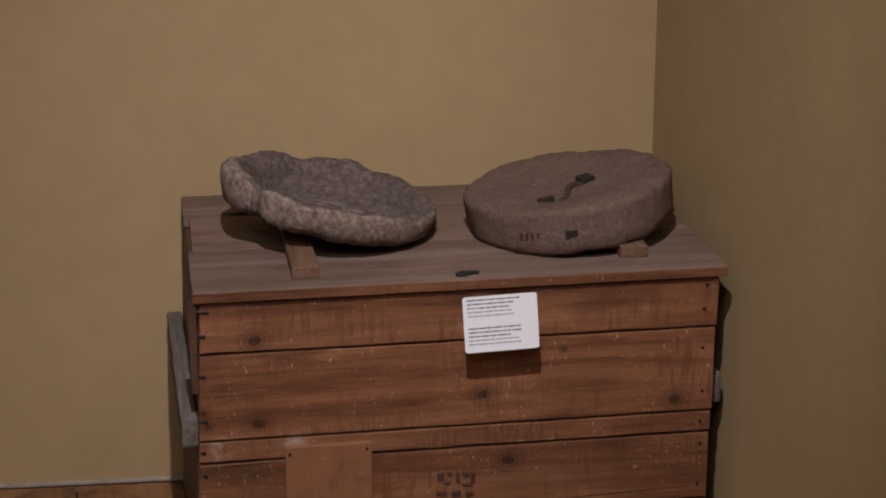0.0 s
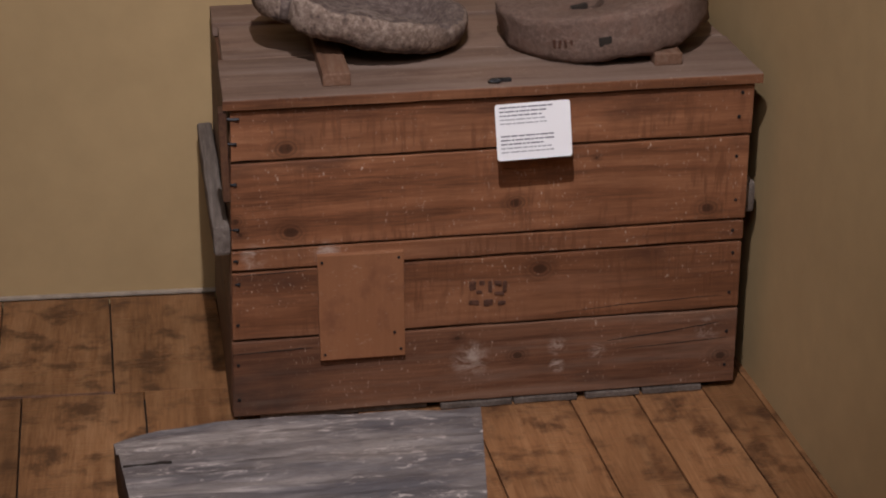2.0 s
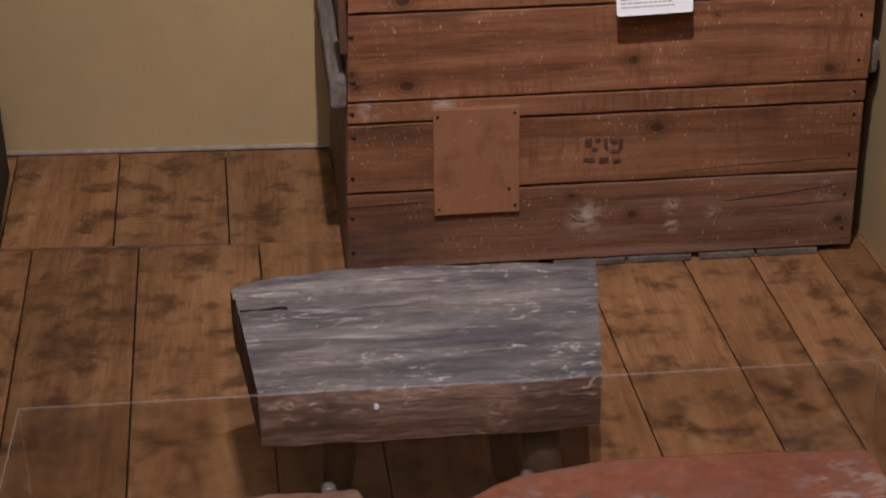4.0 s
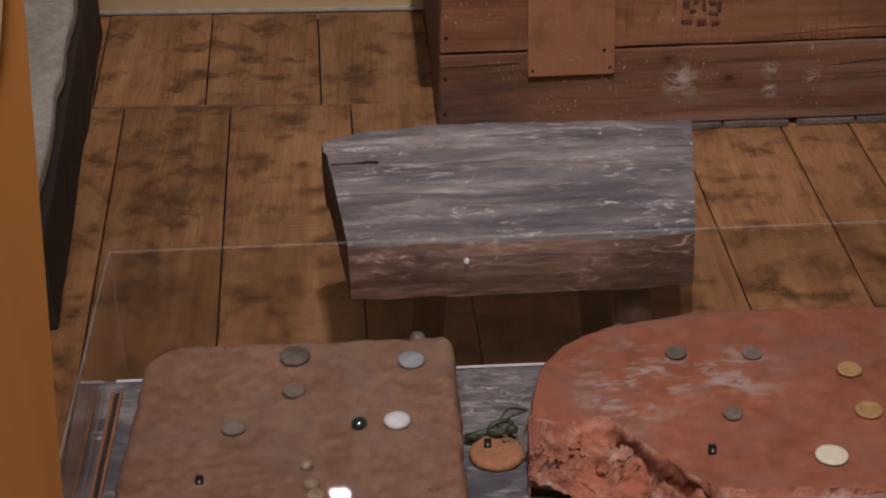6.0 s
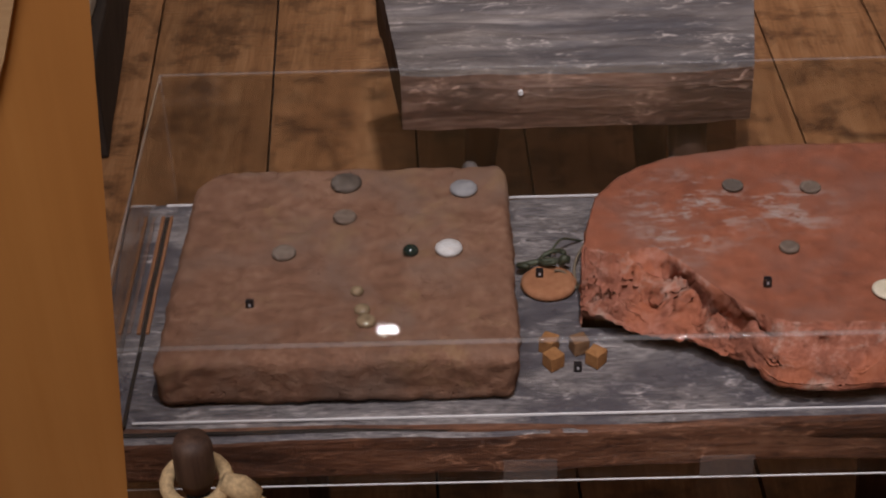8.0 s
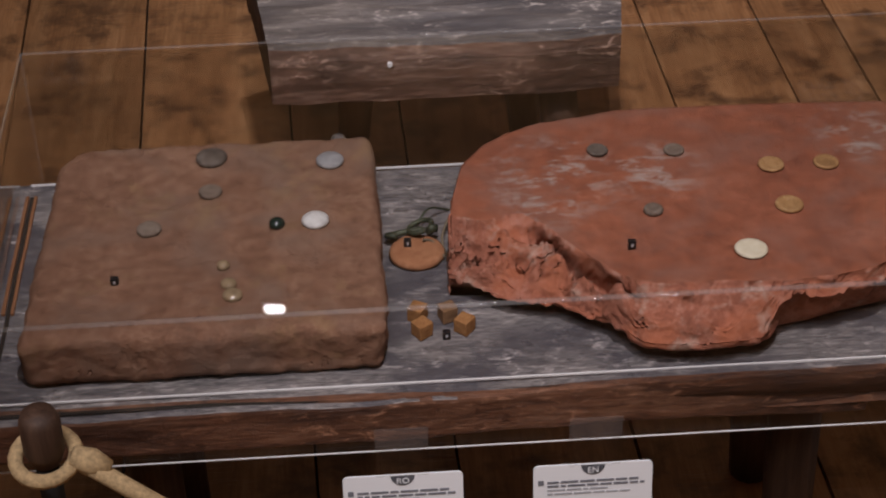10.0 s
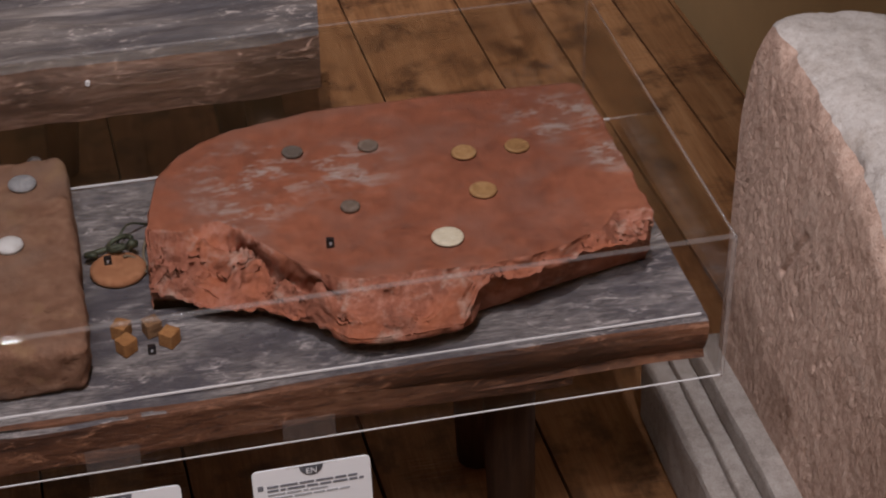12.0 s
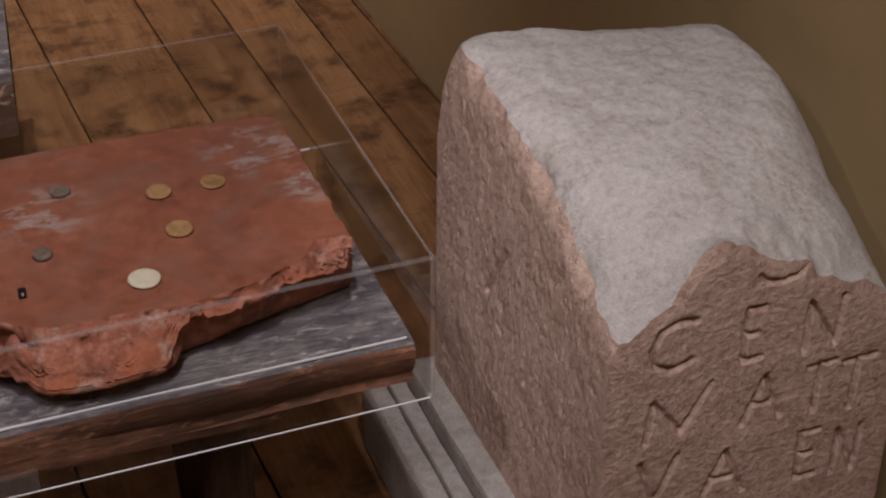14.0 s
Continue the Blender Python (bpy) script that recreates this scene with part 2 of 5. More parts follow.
def plaster(name, colour):
    n = Nodes(name)
    big = n.noise(n.coord, 1.6, 4, 0.55)
    mid = n.noise(n.coord, 14, 4, 0.6)
    fine = n.noise(n.coord, 160, 3, 0.6)
    f = n.math("ADD", n.math("MULTIPLY", big, 0.6), n.math("MULTIPLY", mid, 0.4))
    c = n.ramp(f, [(0.3, tuple(v * 0.86 for v in colour)), (0.7, tuple(v * 1.06 for v in colour))])
    h = n.math("ADD", mid, n.math("MULTIPLY", fine, 0.25))
    return n.finish(c, 0.85, h, 0.12, 0.003, 0.15)


def acrylic(name, edge=0.0):
    n = Nodes(name)
    clear = n.add("ShaderNodeBsdfTransparent")
    clear.inputs[0].default_value = (0.970, 0.967, 0.963, 1)
    gloss = n.add("ShaderNodeBsdfGlossy")
    gloss.inputs["Roughness"].default_value = 0.012
    facing = n.add("ShaderNodeLayerWeight").outputs["Facing"]
    sheen = n.math("ADD", n.math("MULTIPLY", n.math("POWER", facing, 5.0), 0.9), 0.036, True)
    mixer = n.add("ShaderNodeMixShader")
    n.link(sheen, mixer.inputs[0])
    n.link(clear.outputs[0], mixer.inputs[1])
    n.link(gloss.outputs[0], mixer.inputs[2])
    out = mixer.outputs[0]
    # diffuse white mixed in stands for light caught in the acrylic
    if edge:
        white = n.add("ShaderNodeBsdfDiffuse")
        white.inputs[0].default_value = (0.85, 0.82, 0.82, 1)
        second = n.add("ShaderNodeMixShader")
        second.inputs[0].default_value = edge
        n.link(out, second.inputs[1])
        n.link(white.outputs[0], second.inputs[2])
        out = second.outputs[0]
    n.link(out, n.t.nodes["Material Output"].inputs["Surface"])
    return n.m


WALL = plaster("ochre_plaster", (0.415, 0.292, 0.15))
FLOOR = wood("scorched_floor_wood", (0.185, 0.078, 0.031), (0.32, 0.150, 0.063), (0.43, 0.225, 0.104), 1, blotch=(0.062, 0.027, 0.013), blotch_size=13.5, blotch_at=(0.35, 0.51), blotch_shape=1.0, vary=0.36, rough=0.44, spread=0.16, saw=0.2, specks=0.15)
KNOTS = ((0.044, -0.298, 0.392, 0.0095), (-0.361, -0.298, 0.362, 0.011), (0.400, -0.298, 0.360, 0.010), (0.09, -0.298, 0.260, 0.011), (-0.363, -0.298, 0.519, 0.011), (-0.458, -0.298, 0.388, 0.007), (-0.45, -0.298, 0.363, 0.005), (0.19, -0.298, 0.470, 0.004))
KNOTS_LOW = ((-0.063, -0.298, 0.132, 0.0055), (0.44, -0.298, 0.058, 0.0095), (0.05, -0.298, 0.088, 0.008))
CHEST = wood("chest_wood", (0.125, 0.048, 0.022), (0.250, 0.100, 0.046), (0.355, 0.158, 0.078), 0, blotch=(0.058, 0.024, 0.014), blotch_size=6.0, blotch_at=(0.30, 0.44), blotch_shape=0.35, specks=0.95, vary=0.34, rough=0.54, grey=(0.29, 0.140, 0.080), grey_at=(0.54, 0.78), spread=0.14, saw=0.6, thin_share=0.4, knots=KNOTS, scuff=((-0.30, -0.3, 0.318, 0.03), (-0.43, -0.3, 0.318, 0.03)))
CHEST_LOW = wood("dusty_chest_wood", (0.12, 0.050, 0.026), (0.21, 0.092, 0.048), (0.29, 0.14, 0.078), 0, blotch=(0.045, 0.025, 0.018), blotch_size=6.0, blotch_at=(0.34, 0.50), blotch_shape=0.3, specks=0.6, grey=(0.24, 0.17, 0.13), grey_at=(0.50, 0.74), rough=0.62, spread=0.13, thin_share=0.4, knots=KNOTS_LOW, scuff=((-0.038, -0.3, 0.086, 0.042), (0.415, -0.3, 0.115, 0.03), (0.125, -0.3, 0.10, 0.022), (0.125, -0.3, 0.06, 0.018), (0.20, -0.3, 0.085, 0.02)))
# dark copy of the chest wood, with the sides' shade in its colour
CHEST_SHADED = wood("shaded_chest_wood", (0.05, 0.022, 0.012), (0.10, 0.045, 0.025), (0.15, 0.07, 0.035), 1)
LID = wood("dusty_lid_wood", (0.135, 0.078, 0.052), (0.195, 0.120, 0.085), (0.265, 0.178, 0.132), 0, blotch=(0.10, 0.055, 0.036), blotch_size=8, blotch_at=(0.34, 0.50), blotch_shape=0.5, specks=0.5, grey=(0.245, 0.180, 0.145), grey_at=(0.46, 0.70), rough=0.75, spread=0.22, thin_share=0.35, relief=0.25)
PATCH = wood("fresh_patch_wood", (0.215, 0.090, 0.042), (0.262, 0.112, 0.052), (0.31, 0.142, 0.070), 2, specks=0.4, vary=0.16, spread=0.32, thin_share=0.25, blotch=(0.17, 0.068, 0.034), blotch_size=14, blotch_at=(0.30, 0.46))
GREYWOOD = wood("grey_handle_wood", (0.075, 0.057, 0.047), (0.148, 0.117, 0.098), (0.24, 0.20, 0.172), 1, rough=0.8)
BATTEN = wood("lid_batten_wood", (0.13, 0.065, 0.037), (0.22, 0.112, 0.066), (0.29, 0.19, 0.135), 1, rough=0.7)
SLAB = wood("weathered_slab_wood", (0.085, 0.070, 0.066), (0.235, 0.195, 0.175), (0.40, 0.342, 0.310), 0, blotch=(0.058, 0.052, 0.058), blotch_size=8, blotch_at=(0.42, 0.60), blotch_shape=0.22, vary=0.40, rough=0.48, relief=1.1, fine=1.4, spread=0.16, grey=(0.42, 0.365, 0.34), grey_at=(0.60, 0.72), thin_share=0.45, warp=0.45)
TOP = wood("table_slab_wood", (0.075, 0.066, 0.068), (0.215, 0.192, 0.187), (0.44, 0.39, 0.372), 0, blotch=(0.070, 0.064, 0.075), blotch_size=20, blotch_at=(0.40, 0.57), blotch_shape=0.5, vary=0.25, rough=0.30, relief=0.9, fine=3.2, spread=0.11, thin_share=0.7, warp=0.5)
BARK = wood("slab_edge_wood", (0.055, 0.021, 0.012), (0.195, 0.080, 0.042), (0.30, 0.148, 0.088), 0, blotch=(0.022, 0.012, 0.010), blotch_size=12, blotch_at=(0.36, 0.54), blotch_shape=0.35, vary=0.35, rough=0.45, relief=1.1, fine=1.0, spread=0.13, warp=0.35)
LOG_FACE = wood("log_face_wood", (0.07, 0.033, 0.022), (0.29, 0.155, 0.108), (0.48, 0.31, 0.235), 0, blotch=(0.055, 0.030, 0.024), blotch_size=11, blotch_at=(0.38, 0.54), blotch_shape=0.35, vary=0.3, rough=0.5, relief=1.3, spread=0.13, warp=0.6)
BENCH_LEG = wood("brown_leg_wood", (0.05, 0.026, 0.016), (0.115, 0.060, 0.037), (0.19, 0.11, 0.07), 2, vary=0.3)
LEG = wood("round_leg_wood", (0.04, 0.02, 0.013), (0.085, 0.045, 0.03), (0.15, 0.085, 0.055), 2, vary=0.4)
PANEL = wood("varnished_pine", (0.38, 0.155, 0.040), (0.45, 0.195, 0.052), (0.52, 0.24, 0.07), 2, vary=0.12, rough=0.4, relief=0.1, fine=0.35, thin_share=0.15)
BASALT = stone("vesicular_millstone", (0.075, 0.053, 0.043), (0.245, 0.175, 0.138), (0.45, 0.355, 0.285), 38, 0.9, stain=(0.15, 0.108, 0.09), stain_at=(0.54, 0.70), stain_size=9, relief=1.6, spread=0.13, coarse=0.12)
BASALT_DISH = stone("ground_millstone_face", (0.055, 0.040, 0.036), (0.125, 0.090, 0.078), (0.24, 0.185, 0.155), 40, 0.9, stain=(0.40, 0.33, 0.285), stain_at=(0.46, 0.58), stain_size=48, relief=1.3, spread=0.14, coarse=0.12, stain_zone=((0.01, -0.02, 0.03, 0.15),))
QUERN = stone("brown_millstone", (0.092, 0.058, 0.045), (0.158, 0.103, 0.080), (0.25, 0.175, 0.138), 44, 0.9, relief=1.2, spread=0.17, coarse=0.15, tint=(0.175, 0.105, 0.078))
BRICK = stone("buff_roman_brick", (0.135, 0.066, 0.040), (0.195, 0.099, 0.062), (0.265, 0.148, 0.096), 26, 0.6, stain=(0.27, 0.165, 0.085), stain_at=(0.54, 0.74), stain_size=12, relief=1.0, spread=0.11, coarse=0.2, tint=(0.19, 0.122, 0.09))
TILE = stone("red_roman_tile", (0.150, 0.050, 0.030), (0.245, 0.080, 0.043), (0.34, 0.120, 0.068), 24, 0.35, stain=(0.36, 0.285, 0.25), stain_at=(0.49, 0.60), stain_size=46, relief=0.8, spread=0.13, coarse=0.25, tint=(0.215, 0.100, 0.072), stain_zone=((0.165, -1.468, 0.466, 0.085), (0.15, -1.520, 0.466, 0.05), (0.265, -1.468, 0.466, 0.06), (0.50, -1.42, 0.466, 0.075), (0.535, -1.50, 0.466, 0.05)))
TILE_RAW = stone("broken_red_clay", (0.175, 0.062, 0.040), (0.32, 0.116, 0.072), (0.46, 0.225, 0.165), 30, 0.5, relief=0.9, spread=0.12, tint=(0.40, 0.125, 0.06), coarse=0.3, stain=(0.46, 0.32, 0.255), stain_at=(0.54, 0.68), stain_size=34)
ALTAR = stone("brown_limestone", (0.28, 0.172, 0.127), (0.51, 0.348, 0.275), (0.64, 0.475, 0.39), 46, 0.8, relief=0.9, spread=0.14, coarse=0.15, stain=(0.56, 0.46, 0.39), stain_at=(0.58, 0.84), stain_size=5)
ALTAR_TOP = stone("whitened_limestone", (0.33, 0.280, 0.245), (0.50, 0.450, 0.415), (0.60, 0.565, 0.535), 60, 0.5, stain=(0.37, 0.29, 0.23), stain_at=(0.58, 0.80), stain_size=11, relief=0.75, spread=0.15, coarse=0.2)
GREYSTONE = stone("grey_block_stone", (0.20, 0.18, 0.15), (0.34, 0.31, 0.26), (0.45, 0.42, 0.36), 20, 0.4)
BASE = stone("grey_base_limestone", (0.22, 0.185, 0.16), (0.35, 0.305, 0.275), (0.46, 0.42, 0.385), 40, 0.5, relief=0.9, spread=0.14)
IRON = plain("dark_iron", (0.035, 0.034, 0.036), 0.5, 0.7)
RUST = plain("rusty_iron", (0.060, 0.036, 0.027), 0.75, 0.2, 120, 0.4, relief=0.5)
INK = plain("faded_ink", (0.072, 0.030, 0.017), 0.9, vary=0.4, size=200)
CARD = plain("white_card", (0.80, 0.79, 0.80), 0.5, size=4, vary=0.02, relief=0.0)
PRINT = plain("black_print", (0.17, 0.17, 0.19), 0.6)
PRINT_GREY = plain("grey_print", (0.38, 0.38, 0.40), 0.6)
PLEXI = acrylic("clear_acrylic")
PLEXI_TAB = acrylic("card_holder_acrylic", 0.03)
PLEXI_EDGE = acrylic("polished_acrylic_edge", 0.05)
PLEXI_LIT = acrylic("whitened_acrylic_edge", 0.65)
ROPE = plain("pale_rope", (0.46, 0.32, 0.17), 0.9, size=300, vary=0.3, relief=0.6)
PLINTH_SHADE = plain("plinth_shade_dark", (0.025, 0.016, 0.011), 0.8)
CAP = plain("grey_plastic", (0.13, 0.115, 0.11), 0.3)
LIT_PINE = wood("lit_face_pine", (0.42, 0.25, 0.12), (0.52, 0.33, 0.17), (0.60, 0.40, 0.22), 0, vary=0.1, relief=0.1)
CAULK = plain("pale_caulk", (0.33, 0.27, 0.21), 0.8)
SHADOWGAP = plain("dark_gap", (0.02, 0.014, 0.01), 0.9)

GLOW = bpy.data.materials.new("lit_lens")
GLOW.use_nodes = True
GLOW.node_tree.nodes["Principled BSDF"].inputs["Emission Color"].default_value = (1.0, 0.97, 1.0, 1)
GLOW.node_tree.nodes["Principled BSDF"].inputs["Emission Strength"].default_value = 45.0

# ---- room ----
SKEW = 0.04


def wall(name, lo, hi, label, turn=0.0, about=(0, 0)):
    bm = box(lo, hi, 0)
    c = Vector((about[0], about[1], 0))
    bmesh.ops.rotate(bm, cent=c, matrix=Matrix.Rotation(radians(turn), 3, "Z"), verts=bm.verts)
    ob = part(name, bm, WALL)
    return tagged(ob, label, "wall", kind="structure")


wall("wall_north", (-3.6, 0.615, -0.1), (1.2, 0.77, 3.1), "ochre yellow painted plaster wall behind the chest", -3.0)
wall("wall_east", (0.982, -4.7, -0.1), (1.15, 0.66, 3.1), "ochre yellow painted plaster side wall beside the chest", 1.5, (0.982, 0.57))
wall("wall_west", (-3.2, -4.6, -0.1), (-3.05, 0.9, 3.1), "ochre painted plaster wall closing the room")
wall("wall_south", (-3.2, -4.75, -0.1), (1.3, -4.6, 3.1), "ochre painted plaster wall closing the room")
tagged(part("ceiling", box((-3.2, -4.75, 3.1), (1.3, 0.95, 3.2), 0), WALL), "plain plaster ceiling of the museum room", "ceiling", kind="structure")
floor = tagged(part("floor", box((-3.2, -4.75, -0.12), (1.3, 0.95, -0.022), 0), SHADOWGAP), "dark scorched wooden plank floor with open joints", "floor", kind="structure")
caulk = box((-3.05, 0.606, -0.002), (0.96, 0.616, 0.006), 0.002)
bmesh.ops.rotate(caulk, cent=(0, 0, 0), matrix=Matrix.Rotation(radians(-3.0), 3, "Z"), verts=caulk.verts)
trim = tagged(part("trim", caulk, CAULK), "thin pale caulk line between floor and wall", "trim", kind="structure")

joint = box((-3.0, 0.1553, -0.006), (-0.215, 0.1577, 0.0004), 0.0006, (120, 1, 1), 0.0016, 24)
for v in joint.verts:
    x, y = v.co.x, v.co.y
    v.co.x, v.co.y = x - SKEW * y, y - 0.05 * x
tagged(part("trim", joint, BATTEN), "thin pale line at the ends of the floor planks", "trim", kind="structure")

# ---- chest ----
chest = thing("wooden_chest", (0.48, 0.3, 0.012), "worn brown wooden plank chest with grey side handles against the wall", "chest")


def board(name, x0, x1, z0, z1, mat, y0=0.0, thick=0.022, lean=0.0, label="", bow=0.0):
    """A front board; lean shifts its upper left end inward."""
    bm = box((x0, y0, z0 + 0.0021), (x1, y0 + thick, z1 - 0.0021), 0.0024, (30, 1, 2), 0.0014, 14, seed=z0 * 40 + x0)
    for v in bm.verts:
        if v.co.x < x0 + 0.1:
            v.co.x += (v.co.z - 0.012) / 0.6 * lean * (x0 + 0.1 - v.co.x) / 0.1
    return part(name, bm, mat, chest, label)


L = 0.024
board("front_board", 0.0, 0.949, 0.012, 0.167, CHEST_LOW, lean=L, label="dusty lowest front board with white scuffs")
board("front_board", 0.0, 0.949, 0.168, 0.303, CHEST, lean=L)
board("front_board", 0.0, 0.950, 0.304, 0.345, CHEST, lean=L)
board("front_board", 0.0, 0.952, 0.346, 0.509, CHEST, lean=L)
board("front_board", 0.0, 0.955, 0.510, 0.606, CHEST, lean=L)
patch = part("patch_board", box((0.1635, -0.010, 0.1215), (0.3195, 0.001, 0.329), 0.002, (4, 1, 5), 0.0008, 9), PATCH, chest, "lighter orange patch board nailed on the front")
for x, z in ((0.172, 0.316), (0.310, 0.318), (0.172, 0.134), (0.311, 0.136), (0.300, 0.17)):
    part("nail", tube([(x, -0.0115, z), (x, -0.009, z)], 0.0028, 8), IRON, patch)
for x in (0.014, 0.932):
    for z in (0.05, 0.12, 0.20, 0.28, 0.325, 0.385, 0.47, 0.545, 0.59):
        part("nail", tube([(x + 0.004 * math.sin(z * 90) + (0.024 * z / 0.6 if x < 0.5 else 0), -0.0022, z), (x, 0.004, z)], 0.0030, 7), IRON, chest)


def crack(points, r):
    """A dark drying crack, sunk in the face of a front board."""
    rng_c = random.Random(points[0][0])
    out = []
    for (ax, az), (bx, bz) in zip(points, points[1:]):
        for k in range(8):
            t = k / 8
            out.append((ax + (bx - ax) * t, -0.0004, az + (bz - az) * t + rng_c.uniform(-0.0006, 0.0006)))
    part("crack", tube(out, r, 6, taper=[0.3 + 0.7 * math.sin(math.pi * (k + 0.5) / len(out)) for k in range(len(out))]), SHADOWGAP, chest)


crack([(0.70, 0.118), (0.80, 0.126), (0.93, 0.142)], 0.0011)
crack([(0.73, 0.098), (0.84, 0.103), (0.945, 0.108)], 0.0007)
crack([(0.005, 0.142), (0.08, 0.144), (0.16, 0.146)], 0.0010)
crack([(0.60, 0.182), (0.74, 0.190), (0.94, 0.196)], 0.0006)
crack([(0.01, 0.296), (0.09, 0.298), (0.16, 0.300)], 0.0007)
# faded burnt stamp on the front, unreadable
for k, (x, z, w, h) in enumerate(((0.446, 0.248, 0.012, 0.018), (0.462, 0.252, 0.010, 0.010), (0.458, 0.235, 0.012, 0.006), (0.478, 0.244, 0.007, 0.022), (0.492, 0.25, 0.012, 0.008), (0.506, 0.243, 0.008, 0.022), (0.495, 0.230, 0.018, 0.006), (0.448, 0.214, 0.018, 0.008), (0.475, 0.212, 0.016, 0.012), (0.50, 0.211, 0.013, 0.008))):
    part("stamp_mark", box((x - w / 2, -0.0020, z - h / 2), (x + w / 2, 0.003, z + h / 2), 0.001, (3, 1, 3), 0.002, 60, seed=k), INK, chest)
# sides, back, bottom, in wood darkened to stand for their shade
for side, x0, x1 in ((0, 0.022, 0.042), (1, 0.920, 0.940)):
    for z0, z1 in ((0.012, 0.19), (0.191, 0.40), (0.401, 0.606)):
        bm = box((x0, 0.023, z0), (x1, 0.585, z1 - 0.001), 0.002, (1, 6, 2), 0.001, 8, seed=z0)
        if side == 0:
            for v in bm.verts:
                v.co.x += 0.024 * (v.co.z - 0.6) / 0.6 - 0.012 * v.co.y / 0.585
        part("side_board", bm, CHEST_SHADED, chest)
part("back_board", box((0.043, 0.565, 0.012), (0.919, 0.584, 0.606), 0.002), CHEST_SHADED, chest)
part("bottom_board", box((0.043, 0.023, 0.014), (0.919, 0.564, 0.03), 0.002), CHEST_SHADED, chest)
part("corner_post", box((0.004, -0.004, 0.44), (0.018, 0.03, 0.606), 0.003, (1, 1, 4), 0.002, 20), CHEST_SHADED, chest)
handle = box((-0.018, -0.004, 0.338), (0.012, 0.58, 0.393), 0.007, (2, 10, 2), 0.002, 12)
for v in handle.verts:
    v.co.x -= 0.013 * v.co.y / 0.585
part("side_handle", handle, GREYWOOD, chest, "grey weathered side handle batten")
part("side_handle", box((0.941, 0.03, 0.345), (0.978, 0.57, 0.405), 0.007, (2, 10, 2), 0.003, 12, seed=3), GREYWOOD, chest, "grey weathered side handle batten")
for k, (y0, y1) in enumerate(((-0.006, 0.232), (0.2335, 0.452))):
    part("lid_board", box((0.012 + 0.008 * k, y0, 0.607), (0.968 - 0.004 * k, y1, 0.627), 0.003, (16, 4, 1), 0.0012, 7, seed=k), LID, chest)
part("lid_edge", box((0.012, -0.0095, 0.608), (0.967, -0.0065, 0.6255), 0.0014, (30, 1, 1), 0.0008, 20), CHEST, chest, "brown front edge of the lid")
part("lid_rear_strip", box((0.008, 0.455, 0.607), (0.962, 0.584, 0.634), 0.003, (16, 2, 1), 0.0012, 7, seed=5), LID, chest)
part("lid_batten", box((0.188, 0.040, 0.627), (0.237, 0.448, 0.650), 0.003, (2, 8, 1), 0.001, 10), BATTEN, chest)
part("lid_batten", box((0.787, 0.062, 0.627), (0.838, 0.448, 0.650), 0.003, (2, 8, 1), 0.001, 10), BATTEN, chest)
latch = part("latch", box((0.482, 0.016, 0.6265), (0.518, 0.026, 0.633), 0.002), IRON, chest, "small dark iron staple on the lid")
part("latch_ring", tube([(0.488 + 0.012 * math.cos(a), 0.012 + 0.006 * math.sin(a), 0.631) for a in [k * 0.5 for k in range(12)]], 0.002, 6), IRON, latch)
for k, (x0, x1) in enumerate(((0.385, 0.52), (0.524, 0.645), (0.66, 0.765), (0.77, 0.885))):
    w = tagged(part("wooden_wedge", box((x0, -0.004, 0.0005), (x1, 0.05, 0.0115), 0.002, (6, 1, 1), 0.0015, 20, seed=k), GREYWOOD), "thin grey wood packing strip under the chest", "wedge", "packing strips")
w = tagged(part("wooden_wedge", box((0.05, 0.01, 0.0005), (0.36, 0.06, 0.0115), 0.002, (6, 1, 1), 0.0015, 20, seed=9), GREYWOOD), "thin grey wood packing strip under the chest", "wedge", "packing strips")


# ---- label card on the chest ----
def card_mesh(w, h, t, r):
    bm = bmesh.new()
    pts = []
    for cx, cz, a0 in ((w / 2 - r, h / 2 - r, 0), (-w / 2 + r, h / 2 - r, 90), (-w / 2 + r, -h / 2 + r, 180), (w / 2 - r, -h / 2 + r, 270)):
        for k in range(5):
            a = radians(a0 + 22.5 * k)
            pts.append((cx + r * math.cos(a), cz + r * math.sin(a)))
    f = [bm.verts.new((x, -t, z)) for x, z in pts]
    b = [bm.verts.new((x, 0, z)) for x, z in pts]
    bm.faces.new(f)
    bm.faces.new(b[::-1])
    for k in range(len(pts)):
        bm.faces.new((f[k], b[k], b[(k + 1) % len(pts)], f[(k + 1) % len(pts)]))
    return bm


def card(name, m, w, h, lines, label, group=""):
    """A printed card; lines: (x, z, width, height, grey)."""
    root = thing(name, (0, 0, 0), label, "label", group)
    root.matrix_world = m
    ob = part("card", card_mesh(w, h, 0.002, 0.005), CARD, None)
    ob.parent = root
    for k, (x, z, lw, lh, grey) in enumerate(lines):
        p = part("print_bar", box((x, -0.0026, z - lh / 2), (x + lw, -0.0021, z + lh / 2), 0), PRINT_GREY if grey else PRINT, None)
        p.parent = root
    return root


def word_bars(x, z, width, h, grey, seed):
    rng = random.Random(seed)
    out, at = [], x
    while at < x + width - 0.004:
        w = min(rng.choice((0.005, 0.008, 0.011, 0.014, 0.017)), x + width - at)
        out.append((at, z, w, h, grey))
        at += w + 0.0018
    return out


